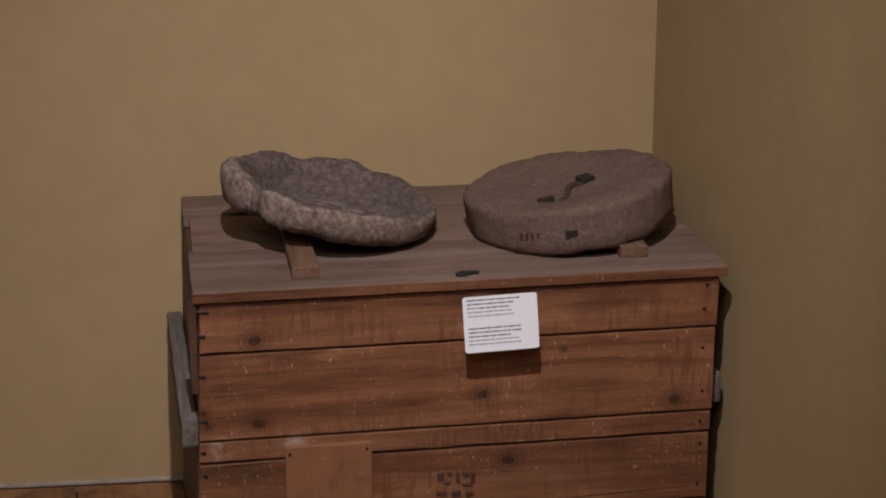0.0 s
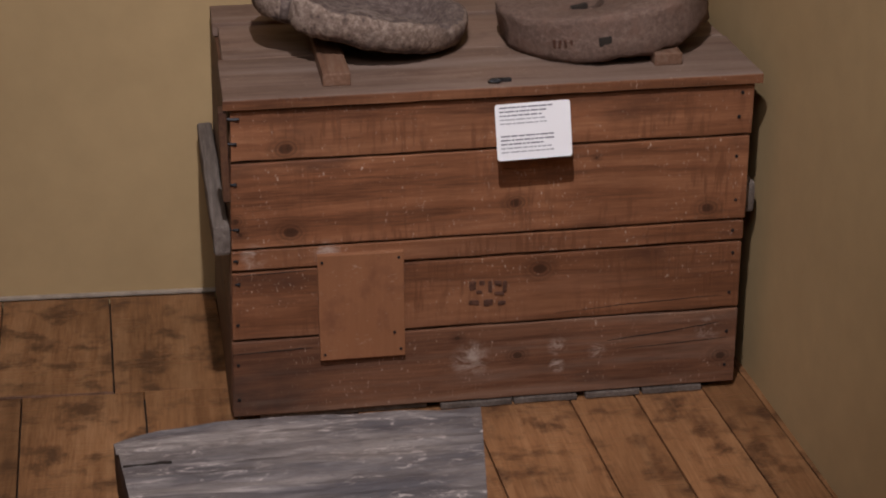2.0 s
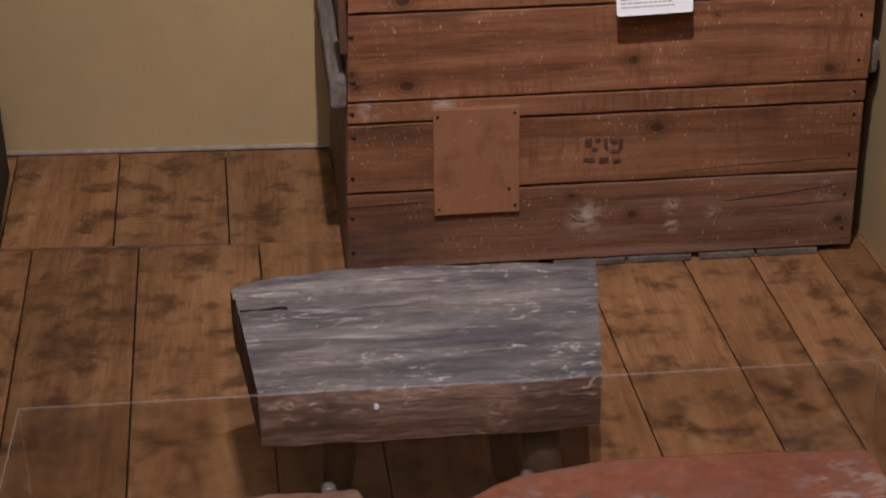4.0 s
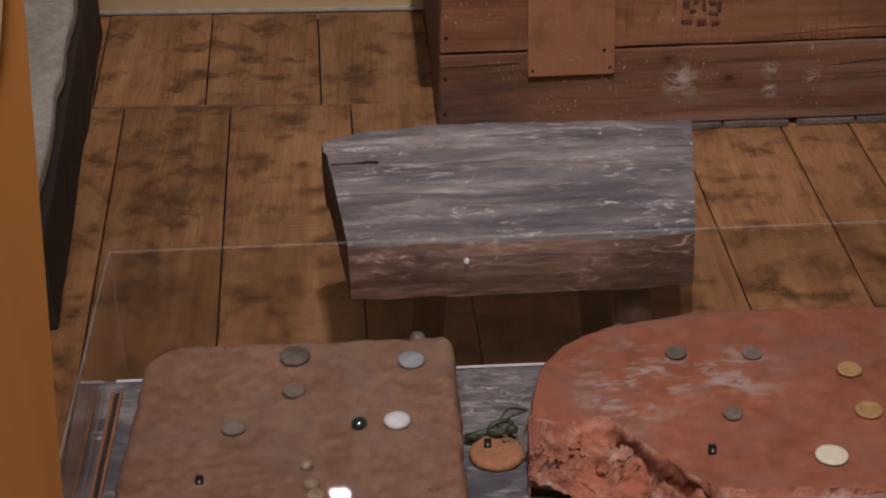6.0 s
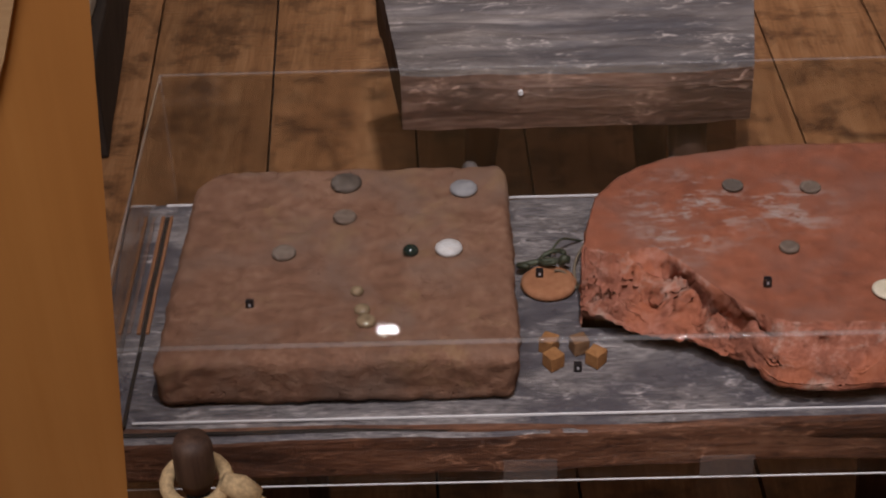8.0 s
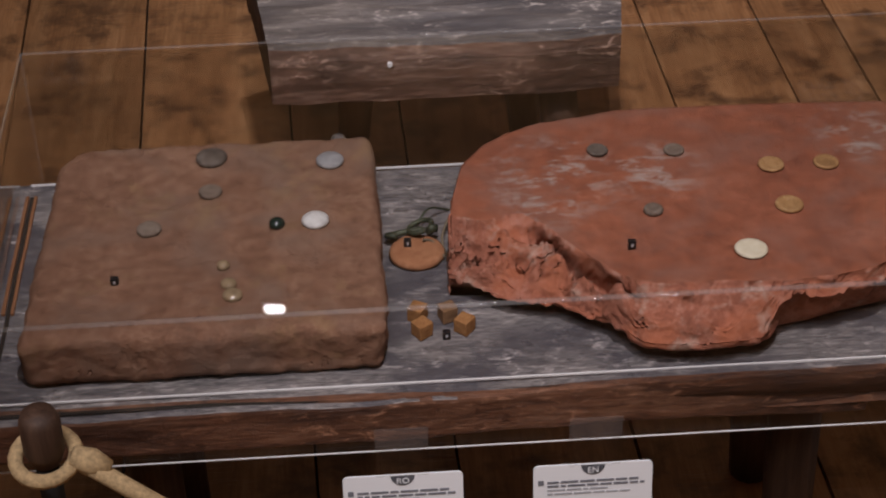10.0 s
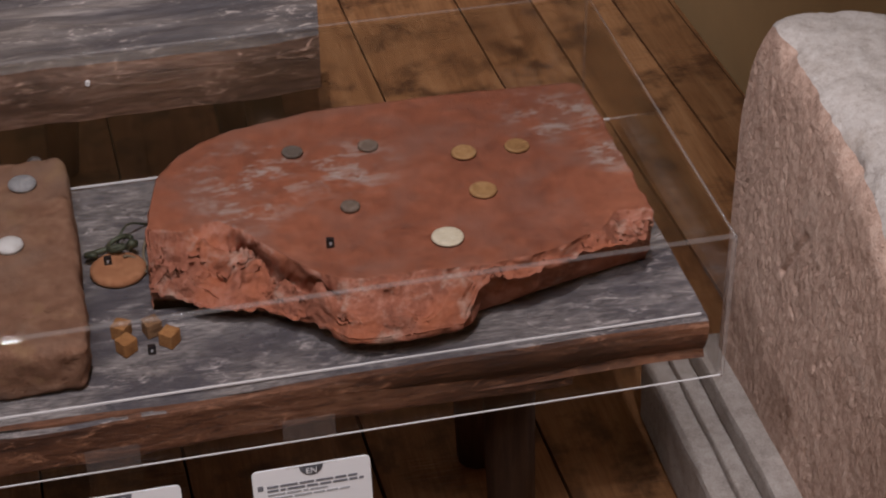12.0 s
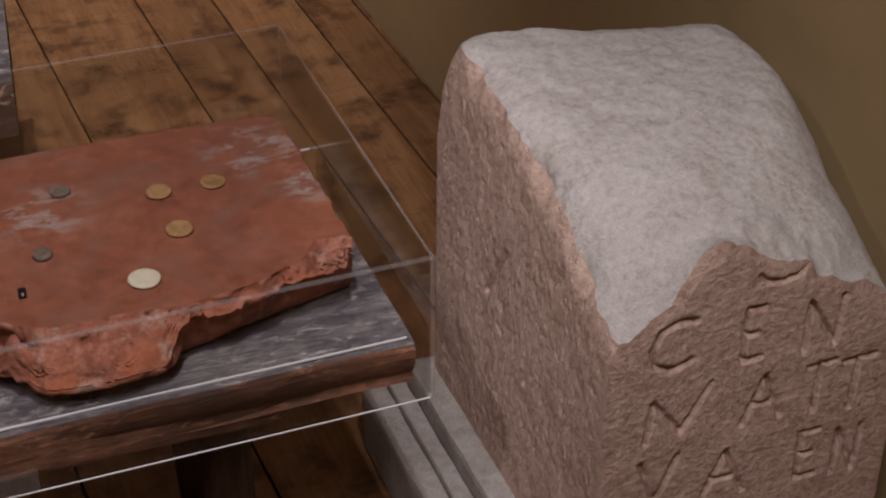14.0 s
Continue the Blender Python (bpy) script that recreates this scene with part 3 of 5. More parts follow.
rows = []
for k, (z, w, g) in enumerate(((0.043, 0.094, 0), (0.036, 0.083, 0), (0.029, 0.075, 0), (0.022, 0.080, 1), (0.015, 0.083, 1), (-0.007, 0.098, 0), (-0.014, 0.096, 0), (-0.021, 0.075, 0), (-0.028, 0.092, 1), (-0.035, 0.093, 1))):
    rows += word_bars(-0.059, z, w, 0.0024, g, k)
label_card = card("label_card", Matrix.Translation((0.5475, -0.036, 0.553)) @ pose(0, 0, 0, -12, -1.5, 0), 0.133, 0.099, rows, "white printed museum label card standing off the chest front")
bm = box((-0.012, 0, -0.02), (0.012, 0.036, -0.016), 0.001)
bracket = part("bracket", bm, IRON, None, "small dark metal bracket behind the card")
bracket.parent = label_card


# ---- stones on the chest ----
def lathe(profile, sides, wobble, seed, place, scale=9.0, centre=True):
    """Turns (radius, z) rows round z; wobble makes it hewn and uneven."""
    bm = bmesh.new()
    rings = []
    for r, z in profile:
        rings.append([bm.verts.new((r * math.cos(2 * math.pi * k / sides), r * math.sin(2 * math.pi * k / sides), z)) for k in range(sides)])
    for a, b in zip(rings, rings[1:]):
        for k in range(sides):
            bm.faces.new((a[k], a[(k + 1) % sides], b[(k + 1) % sides], b[k]))
    bm.faces.new(rings[0][::-1])
    bm.faces.new(rings[-1])
    shake(bm, wobble, scale, seed)
    shake(bm, wobble * 0.45, scale * 4, seed + 3)
    return bm, place


def bowl_stone():
    place = pose(0.288, 0.302, 0.700, -1.5, 13.0, 0)
    root = thing("dished_millstone", (0.288, 0.30, 0.65), "broken grey quern stone with a dished top, tilted on a batten", "millstone", "millstones on the chest")
    prof = [(0.02, -0.050), (0.06, -0.050), (0.10, -0.050), (0.135, -0.048), (0.160, -0.045), (0.178, -0.040), (0.189, -0.030), (0.195, -0.018), (0.198, -0.004), (0.199, 0.010), (0.197, 0.019), (0.191, 0.021), (0.176, 0.021), (0.164, 0.016), (0.155, 0.002), (0.147, -0.014), (0.137, -0.024), (0.12, -0.029), (0.10, -0.031), (0.06, -0.033), (0.02, -0.034)]
    bm, m = lathe(prof, 128, 0.0045, 4.0, place, 9.0)
    for v in bm.verts:
        x, y, z = v.co
        r, a = math.hypot(x, y), math.degrees(math.atan2(y, x)) % 360
        rim = max(0.0, min(1.0, (r - 0.14) / 0.04))
        up = 1.0 if z > -0.022 else 0.0
        # thick broken lump on one side
        lump = math.exp(-((a - 186) / 22) ** 2)
        v.co.z += up * (0.010 * lump + 0.014 * max(0.0, math.sin(radians(a)))) * rim
        k = 1 + 0.10 * lump * rim
        v.co.x, v.co.y = x * k, y * k
        # cleft between lump and rim
        cleft = math.exp(-((a - 214) / 5.5) ** 2) * rim
        v.co.x -= cleft * 0.022 * math.cos(radians(a))
        v.co.y -= cleft * 0.022 * math.sin(radians(a))
        v.co.z -= cleft * 0.022 * up
        # flaked places along the rim
        v.co.z -= up * rim * (0.016 * max(0.0, noise.noise((a / 14.0, 2.0, 0.3))) + 0.004 * noise.noise((a / 4.0, 5.0, 0.3)))
        v.co.z += 0.006 * up * rim * lump
    shake(bm, 0.0034, 50, 2.0)
    shake(bm, 0.0012, 130, 7.0)
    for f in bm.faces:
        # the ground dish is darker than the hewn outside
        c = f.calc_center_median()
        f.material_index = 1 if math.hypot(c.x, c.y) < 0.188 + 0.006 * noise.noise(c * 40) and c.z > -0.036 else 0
    bmesh.ops.transform(bm, matrix=m, verts=bm.verts)
    for v in bm.verts:
        v.co.z = max(v.co.z, 0.6285)
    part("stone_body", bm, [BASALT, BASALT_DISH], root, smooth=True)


bowl_stone()


def upper_stone():
    place = pose(0.736, 0.262, 0.686, -0.5, -8.5, 0)
    root = thing("upper_millstone", (0.738, 0.295, 0.65), "brown round quern stone with a worn dish and iron fitting", "millstone", "millstones on the chest")
    prof = [(0.02, -0.046), (0.10, -0.046), (0.16, -0.046), (0.188, -0.045), (0.196, -0.038), (0.199, -0.020), (0.198, 0.005), (0.199, 0.026), (0.198, 0.0355), (0.192, 0.0395), (0.172, 0.0385), (0.13, 0.036), (0.10, 0.028), (0.07, 0.022), (0.04, 0.018), (0.018, 0.016)]
    bm, m = lathe(prof, 128, 0.006, 11.0, place, 9.0)
    shake(bm, 0.0026, 50, 5.0)
    shake(bm, 0.0012, 130, 8.0)
    bmesh.ops.transform(bm, matrix=m, verts=bm.verts)
    for v in bm.verts:
        v.co.z = max(v.co.z, 0.6285)
    body = part("stone_body", bm, QUERN, root, smooth=True)
    # square socket in the rim, a solid dark block for the shaded hole
    bm = box((-0.012, -0.008, -0.009), (0.012, 0.01, 0.009), 0.002)
    bmesh.ops.transform(bm, matrix=place @ pose(-0.040, -0.190, -0.006, 0, 0, -8), verts=bm.verts)
    part("handle_socket", bm, SHADOWGAP, root, "square handle socket, painted dark as a shaded hole")
    # iron bar across the eye and the slot
    bm = box((-0.052, -0.0075, -0.005), (0.052, 0.0075, 0.001), 0.002, (14, 2, 1), 0.003, 45)
    for v in bm.verts:
        v.co.y += 0.25 * v.co.x + 0.012 * math.sin(v.co.x * 60)
        v.co.z += 0.05 * v.co.x
    bmesh.ops.transform(bm, matrix=place @ pose(-0.006, -0.020, 0.021, 0, 0, 32), verts=bm.verts)
    part("iron_rynd", bm, RUST, root, "dark iron bar across the eye")
    # two dark blocks paint the shade in the eye's holes
    bm = box((-0.014, -0.016, -0.012), (0.014, 0.016, 0.004), 0.003, (2, 2, 1), 0.002, 40)
    bmesh.ops.transform(bm, matrix=place @ pose(0.042, 0.030, 0.026, 0, 0, 15), verts=bm.verts)
    part("eye_socket", bm, SHADOWGAP, root)
    bm = box((-0.016, -0.007, -0.010), (0.016, 0.007, 0.004), 0.002, (2, 2, 1), 0.002, 40)
    bmesh.ops.transform(bm, matrix=place @ pose(-0.055, -0.055, 0.025, 0, 0, 12), verts=bm.verts)
    part("eye_socket", bm, SHADOWGAP, root)
    # painted find number, as bars
    for k in range(4):
        bm = box((-0.003, -0.002, -0.008), (0.003, 0.002, 0.008), 0.001)
        bmesh.ops.transform(bm, matrix=place @ pose(-0.125 + 0.009 * k, -0.1530 - 0.0060 * k, -0.006, 0, 14 * (k % 2), -36), verts=bm.verts)
        part("number_mark", bm, INK, root)


upper_stone()


# ---- slab furniture ----
def slab(name, x0, x1, y0, y1, z0, z1, label, seed, taper=0.0, skew=0.0, undercut=0.03, cuts=40, ridges=1.0, top=14):
    """A half-log slab: flat worn top, uneven waney edges; end taper pulls the front corners in."""
    rng = random.Random(seed)
    prof = []
    h, d = z1 - z0, y1 - y0
    prof.append((y0 + 0.0008, z1 - 0.0035))
    for k in range(top + 1):
        prof.append((y0 + 0.005 + (d - 0.005) * k / top, z1 - (0.0006 if k == 0 else 0)))
    for k in range(1, 6):
        prof.append((y1 + 0.010 * math.sin(math.pi * k / 6), z1 - h * k / 6))
    for k in range(9):
        prof.append((y1 - d * k / 8 * 0.94 - 0.02, z0))
    for k in range(1, 6):
        prof.append((y0 + undercut * (1 - k / 6) ** 1.5 - 0.006 * math.sin(math.pi * k / 6), z0 + h * k / 6))
    rings = []
    for i in range(cuts + 1):
        u = i / cuts
        ring = []
        for y, z in prof:
            f = (y1 - y) / d
            xa, xb = x0 + taper * f, x1 - taper * f
            x = xa + (xb - xa) * u
            yy = y + (0.012 if abs(y - y0) < 0.03 or abs(y - y1) < 0.03 else 0.002) * noise.noise((x * 7, seed, z * 3))
            zz = z + (0.003 * noise.noise((x * 6, y * 30, seed)) + 0.0022 * noise.noise((x * 15, y * 80, seed))) * ridges + (0.004 * noise.noise((x * 5, seed * 3, 1)) if z < z1 else 0)
            ring.append((x + skew * f, yy, zz))
        rings.append(ring)
    bm = loft(rings)
    n = len(prof)
    for k, f in enumerate(bm.faces):
        f.material_index = 0 if k < n * cuts and k % n <= top else 1
    return bm


bench = thing("log_bench", (0.09, -0.78, 0.0), "weathered grey half-log bench on round legs", "bench")
bm = slab("seat", -0.182, 0.357, -0.925, -0.622, 0.235, 0.330, "", 3, taper=0.040, undercut=0.0, cuts=70, ridges=1.5, top=36)
for v in bm.verts:
    f = max(0.0, min(1.0, (-0.70 - v.co.y) / 0.23))
    if v.co.z > 0.30:
        v.co.z -= 0.012 * f * f
    if v.co.y > -0.66:
        v.co.y -= 0.030 * max(0.0, (-0.10 - v.co.x) / 0.08) ** 2
    if v.co.y > -0.70:
        v.co.y += 0.018 * math.sin(math.pi * max(0.0, min(1.0, (v.co.x + 0.18) / 0.52)))
# end grain in dark wood, which also paints the shade on the ends
for f in bm.faces:
    if len(f.verts) > 8:
        f.material_index = 2
part("seat", bm, [SLAB, LOG_FACE, LEG], bench, "grey weathered half-log seat")
part("pin", tube([(0.014, -0.936, 0.293), (0.014, -0.925, 0.293)], 0.0032, 12), CARD, bench, "small white pin on the front")
part("split", box((-0.168, -0.7155, 0.3275), (-0.10, -0.7140, 0.3318), 0.0005, (14, 1, 1), 0.0022, 45), SHADOWGAP, bench, "dark drying split")
for x, y, dx, dy in ((0.238, -0.865, 0.02, -0.01), (0.20, -0.70, 0.02, 0.03), (-0.02, -0.70, -0.02, 0.03)):
    part("leg", tube([(x + dx, y + dy, 0.0), (x + dx * 0.5, y + dy * 0.5, 0.12), (x, y, 0.25)], 0.027, 12, taper=[0.85, 1, 1]), BENCH_LEG, bench, smooth=True)

table = thing("plank_table", (0.09, -1.51, 0.0), "low weathered plank display table with a grey top and bark edge", "table")
bm = slab("top", -0.405, 0.572, -1.702, -1.332, 0.343, 0.394, "", 8, undercut=0.012, cuts=90, ridges=0.35, top=24)
part("tabletop", bm, [TOP, BARK], table, "grey weathered plank top with a waney edge")
lip = box((-0.395, -1.7175, 0.340), (0.44, -1.7045, 0.3855), 0.004, (70, 2, 4), 0.002, 14)
for v in lip.verts:
    v.co.y += max(0.0, (v.co.x + 0.395) / 0.795) * 0.010 + max(0.0, v.co.x - 0.05) / 0.35 * 0.010
    v.co.z -= max(0.0, v.co.x - 0.2) * 0.05
for f in lip.faces:
    f.material_index = 1 if f.normal.z > 0.6 and f.calc_center_median().x < 0.02 + 0.1 * noise.noise(f.calc_center_median() * 30) else 0
part("front_lip", lip, [BARK, TOP], table, "rough reddish front rail, grey on its upper side")
# solid dark strip put in for the shade of the open gap
gap = box((-0.39, -1.7055, 0.345), (0.30, -1.7005, 0.3875), 0, (40, 1, 1), 0.0010, 20)
for v in gap.verts:
    v.co.y += max(0.0, v.co.x + 0.1) * 0.012
part("gap", gap, SHADOWGAP, table, "near-black filler painting the shade between the top and the front rail")
for x, y in ((0.398, -1.60), (0.40, -1.42), (-0.26, -1.60), (-0.26, -1.42)):
    part("leg", tube([(x + 0.01, y, 0.0), (x + 0.004, y, 0.17), (x, y, 0.35)], 0.027, 12, taper=[0.9, 1, 1.05]), LEG, table, smooth=True)
part("split_strip", box((-0.390, -1.56, 0.3935), (-0.386, -1.355, 0.397), 0.001, (1, 6, 1), 0.0008, 20), PATCH, table, "pale edge of a split in the top")
part("split_strip", box((-0.381, -1.56, 0.3935), (-0.3775, -1.355, 0.397), 0.001, (1, 6, 1), 0.0008, 20), PATCH, table, "pale edge of a split in the top")
part("split", box((-0.3855, -1.70, 0.3925), (-0.3815, -1.355, 0.3955), 0.0005, (1, 8, 1), 0.0008, 20), SHADOWGAP, table, "dark open split across the board end")

# ---- acrylic cover ----
cover = thing("acrylic_cover", (0.095, -1.465, 0.326), "clear acrylic display cover over the table", "display cover")
X0, X1, Y0, Y1, Z0, Z1 = -0.397, 0.587, -1.712, -1.221, 0.326, 0.495
T = 0.004
for nm, lo, hi in (("top_panel", (X0 + T, Y0 + T, Z1 - T), (X1 - T, Y1 - T, Z1)), ("front_panel", (X0 + T, Y0, Z0 + 0.002), (X1 - T, Y0 + T, Z1 - T)), ("rear_panel", (X0 + T, Y1 - T, Z0 + 0.002), (X1 - T, Y1, Z1 - T)),
                   ("end_panel", (X0, Y0 + T, Z0 + 0.002), (X0 + T, Y1 - T, Z1 - T)), ("end_panel", (X1 - T, Y0 + T, Z0 + 0.002), (X1, Y1 - T, Z1 - T))):
    p = part(nm, box(lo, hi, 0), PLEXI, cover)
    p.visible_shadow = False
for a, b in (((X0, Y0, Z1), (X1, Y0, Z1)), ((X0, Y1, Z1), (X1, Y1, Z1)), ((X0, Y0, Z1), (X0, Y1, Z1)), ((X1, Y0, Z1), (X1, Y1, Z1)), ((X1, Y0, Z0), (X1, Y0, Z1)), ((X0, Y0, Z0), (X0, Y0, Z1)), ((X1, Y1, Z0), (X1, Y1, Z1)), ((X0, Y1, Z0), (X0, Y1, Z1))):
    p = part("edge", tube([a, b], 0.0024 if a[1] == b[1] == Y0 else 0.0014, 16), PLEXI_EDGE, cover, "polished acrylic edge", smooth=True)
    p.visible_shadow = False
for x in (-0.055, 0.178):
    p = part("screw_cap", tube([(x, Y1 - 0.014, 0.364), (x, Y1 - 0.012, 0.364), (x, Y1 - 0.006, 0.364), (x, Y1, 0.364)], 0.009, 16, taper=[0.5, 0.9, 1, 1]), CAP, cover, "grey plastic screw cap", smooth=True)
# thin white strips, the gleam of the edges painted into their colour
p = part("lower_edge", box((X0, Y0, Z0), (X1, Y0 + 0.0014, Z0 + 0.0009), 0), PLEXI_LIT, cover, "lower acrylic edge, whitened to look brightly lit")
p = part("lower_edge", box((-0.376, -1.6975, 0.3945), (0.566, -1.6955, 0.3962), 0), PLEXI_LIT, cover, "inner acrylic rim, whitened to paint its gleam")
p = part("lower_edge", box((X0 + 0.01, -1.3335, 0.3945), (X1 - 0.002, -1.3315, 0.3965), 0), PLEXI_LIT, cover, "inner acrylic rim, whitened to paint its gleam")


# ---- brick and tile ----
def rounded(bm, lo, hi, r):
    """Rounds a box's edges by r."""
    for v in bm.verts:
        inner = Vector(min(max(v.co[a], lo[a] + r), hi[a] - r) for a in range(3))
        d = v.co - inner
        if d.length > 1e-9:
            top = max(abs(c) for c in d)
            v.co = inner + d.normalized() * r * (top / r)
    return bm


def brick_block():
    lo, hi = Vector((-0.345, -1.677, 0.3955)), Vector((-0.017, -1.345, 0.4485))
    bm = rounded(box(lo, hi, 0, (90, 90, 16)), lo, hi, 0.011)
    shake(bm, 0.0030, 16, 1.0)
    shake(bm, 0.0018, 75, 4.0)
    shake(bm, 0.0007, 190, 6.0)
    for v in bm.verts:
        # chipped rear corner and worn front lower corner
        d = (v.co.x - lo.x) + (hi.y - v.co.y)
        if d < 0.036:
            v.co.x += (0.036 - d) * 0.5
            v.co.y -= (0.036 - d) * 0.5
        d = math.hypot(v.co.x - hi.x, v.co.z - lo.z) + abs(v.co.y - lo.y)
        if d < 0.05:
            v.co.x -= (0.05 - d) * 0.12
        v.co.x += 0.03 * (v.co.y + 1.35) * (1 if v.co.x < -0.2 else -0.35)
        v.co.z = max(v.co.z, 0.3945)
    ob = part("roman_brick", bm, BRICK, None, smooth=True)
    return tagged(ob, "square brown Roman brick with worn rounded edges", "brick")


brick_block()


TILE_BACK = ((0.049, -1.552), (0.056, -1.50), (0.071, -1.435), (0.097, -1.398), (0.125, -1.378), (0.16, -1.362), (0.205, -1.354), (0.245, -1.343), (0.346, -1.344), (0.44, -1.347), (0.530, -1.352), (0.538, -1.358), (0.541, -1.372))
TILE_FRONT = ((0.049, -1.566), (0.104, -1.606), (0.152, -1.618), (0.182, -1.641), (0.208, -1.664), (0.222, -1.690), (0.28, -1.698), (0.332, -1.692), (0.350, -1.676), (0.416, -1.664), (0.454, -1.650), (0.49, -1.642), (0.528, -1.638), (0.541, -1.622))
TILE_FOOT = ((0.049, -1.554), (0.104, -1.572), (0.152, -1.585), (0.182, -1.606), (0.212, -1.632), (0.222, -1.652), (0.28, -1.656), (0.332, -1.655), (0.388, -1.642), (0.44, -1.625), (0.50, -1.610), (0.541, -1.600))
TILE_BREAK = ((0.049, -1.520), (0.081, -1.543), (0.123, -1.533), (0.143, -1.553), (0.179, -1.611), (0.218, -1.649), (0.245, -1.660), (0.315, -1.661), (0.345, -1.663), (0.416, -1.658), (0.45, -1.645), (0.482, -1.632), (0.507, -1.606), (0.535, -1.612), (0.547, -1.62))


def roman_tile():
    """A flat tile with its front broken away: a lumpy shelf, a lobe with a ledge, and an undercut edge."""
    zt, zl = 0.4655, 0.3955
    nx, ny = 230, 170

    def ragged(x):
        calm = 0.25 if 0.218 < x < 0.336 else 1.0
        return calm * (0.0035 * noise.noise((x * 45, 1.3, 0.0)) + 0.0018 * noise.noise((x * 140, 5.1, 0.0)))

    def height(x, y):
        p = Vector((x, y, 0.0))
        z = zt + 0.0011 * noise.noise(p * 16) + 0.0005 * noise.noise(p * 70)
        edge = lerp_table(x, TILE_BREAK) + 0.004 * noise.noise((x * 42, 2.2, 0.0)) + 0.001 * noise.noise((x * 150, 2.2, 0.0))
        if y >= edge:
            back = lerp_table(x, TILE_BACK)
            z -= 0.004 * max(0.0, 1 - (back - y) / 0.010) ** 2 + 0.006 * max(0.0, 1 - (x - 0.05) / 0.03) ** 2
            return z, 0, 0.0
        front = lerp_table(x, TILE_FRONT)
        d = max(0.0, min(1.0, (edge - y) / max(0.004, edge - front)))
        low = lerp_table(x, ((0.049, 0.417), (0.12, 0.419), (0.20, 0.421), (0.225, 0.423), (0.33, 0.423), (0.352, 0.446), (0.42, 0.452), (0.547, 0.452)))
        step = lerp_table(x, ((0.049, 0.002), (0.10, 0.004), (0.14, 0.007), (0.20, 0.007), (0.24, 0.003), (0.547, 0.002)))
        z = zt - step + (low - zt + step) * d ** lerp_table(x, ((0.05, 0.9), (0.12, 1.2), (0.15, 2.0), (0.21, 2.2), (0.24, 1.3), (0.547, 1.2)))
        # lumps and thin flaked layers of the fracture
        lump = 0.018 * noise.noise(Vector((x * 26, y * 34, 7.0))) + 0.008 * noise.noise(Vector((x * 58, y * 70, 2.0)))
        flake = noise.noise(Vector((x * 30 + y * 20, y * 55, 9.0))) * 2.4
        lump += 0.0120 * (math.floor(flake * 1.6) / 1.6 - 0.4 * flake)
        z += lump * min(1.0, d * 4) * min(1.0, 0.15 + (1 - d) * 4) * (1.0 if x < 0.21 else 0.6)
        # open crack below the break, with a raised lip before it
        window = max(0.0, min(1.0, (x - 0.128) / 0.015, (0.228 - x) / 0.015))
        z += 0.003 * window * math.exp(-((edge - y - 0.014) / 0.006) ** 2)
        drop = 0.024 * window * math.exp(-((edge - y - 0.008) / 0.0046) ** 2)
        z -= drop
        # a second, lower scar
        scar = -1.556 - 0.42 * (x - 0.075)
        if 0.07 < x < 0.125:
            z -= 0.011 * math.exp(-((y - scar) / 0.004) ** 2)
        return max(zl + 0.006, min(z, zt)), 1, drop * 0.85

    verts, faces, mats = [], [], []
    for i in range(nx + 1):
        x = 0.0492 + 0.4916 * (0.75 * i / nx + 0.25 * (0.5 - 0.5 * math.cos(math.pi * i / nx)))
        a, b = lerp_table(x, TILE_FRONT) + ragged(x), lerp_table(x, TILE_BACK) + ragged(x + 3) * lerp_table(x, ((0.09, 1.0), (0.12, 1.8), (0.24, 1.8), (0.28, 0.8)))
        a = min(a, b - 0.002)
        for j in range(ny + 1):
            v = (j / ny) ** 1.7
            y = a + (b - a) * v
            z, m, under = height(x, y)
            sway = 0.0025 * noise.noise((y * 60, 4.0, 0.0)) * max(0.0, 1 - min(x - 0.049, 0.541 - x) / 0.02)
            verts.append((x + sway, y + under, z))
            mats.append(m)
    tone = []
    for i in range(nx):
        for j in range(ny):
            k = i * (ny + 1) + j
            faces.append((k, k + ny + 1, k + ny + 2, k + 1))
            tone.append(max(mats[k], mats[k + ny + 2]))
    # the sides, down to the foot
    rim = [i * (ny + 1) for i in range(nx)] + [nx * (ny + 1) + j for j in range(ny)] + [i * (ny + 1) + ny for i in range(nx, 0, -1)] + [j for j in range(ny, 0, -1)]
    steps = 9
    last = rim
    for s in range(1, steps + 1):
        f = s / steps
        ring = []
        for n, k in enumerate(rim):
            x, y, z = verts[k]
            if n < nx:
                fx, fy = x, max(y, lerp_table(x, TILE_FOOT)) if x > 0.02 else y
                foot = lerp_table(x, ((0.049, 0.3965), (0.10, 0.402), (0.15, 0.404), (0.21, 0.404), (0.225, 0.4035), (0.33, 0.4035), (0.36, 0.401), (0.547, 0.3985)))
                g = f ** lerp_table(x, ((0.2, 2.0), (0.224, 4.0), (0.33, 4.0), (0.36, 1.0)))
            else:
                fx, fy, foot, g = x, max(y, -1.600) if x > 0.5 else y, zl, f
            p = Vector((x + (fx - x) * g, y + (fy - y) * g, z + (foot - z) * f))
            q = noise.noise_vector(p * 40) * 0.0055
            p += q * math.sin(math.pi * min(1.0, f * 1.1)) * ((0.35 if 0.218 < x < 0.336 else 1.0) if n < nx else 0.4)
            p.z = max(p.z, zl)
            ring.append(len(verts))
            verts.append(tuple(p))
        for n in range(len(rim)):
            m = (n + 1) % len(rim)
            faces.append((last[n], ring[n], ring[m], last[m]))
            tone.append(1)
        last = ring
    faces.append(tuple(last))
    tone.append(1)
    me = bpy.data.meshes.new("roman_tile")
    me.from_pydata(verts, [], faces)
    bm = bmesh.new()
    bm.from_mesh(me)
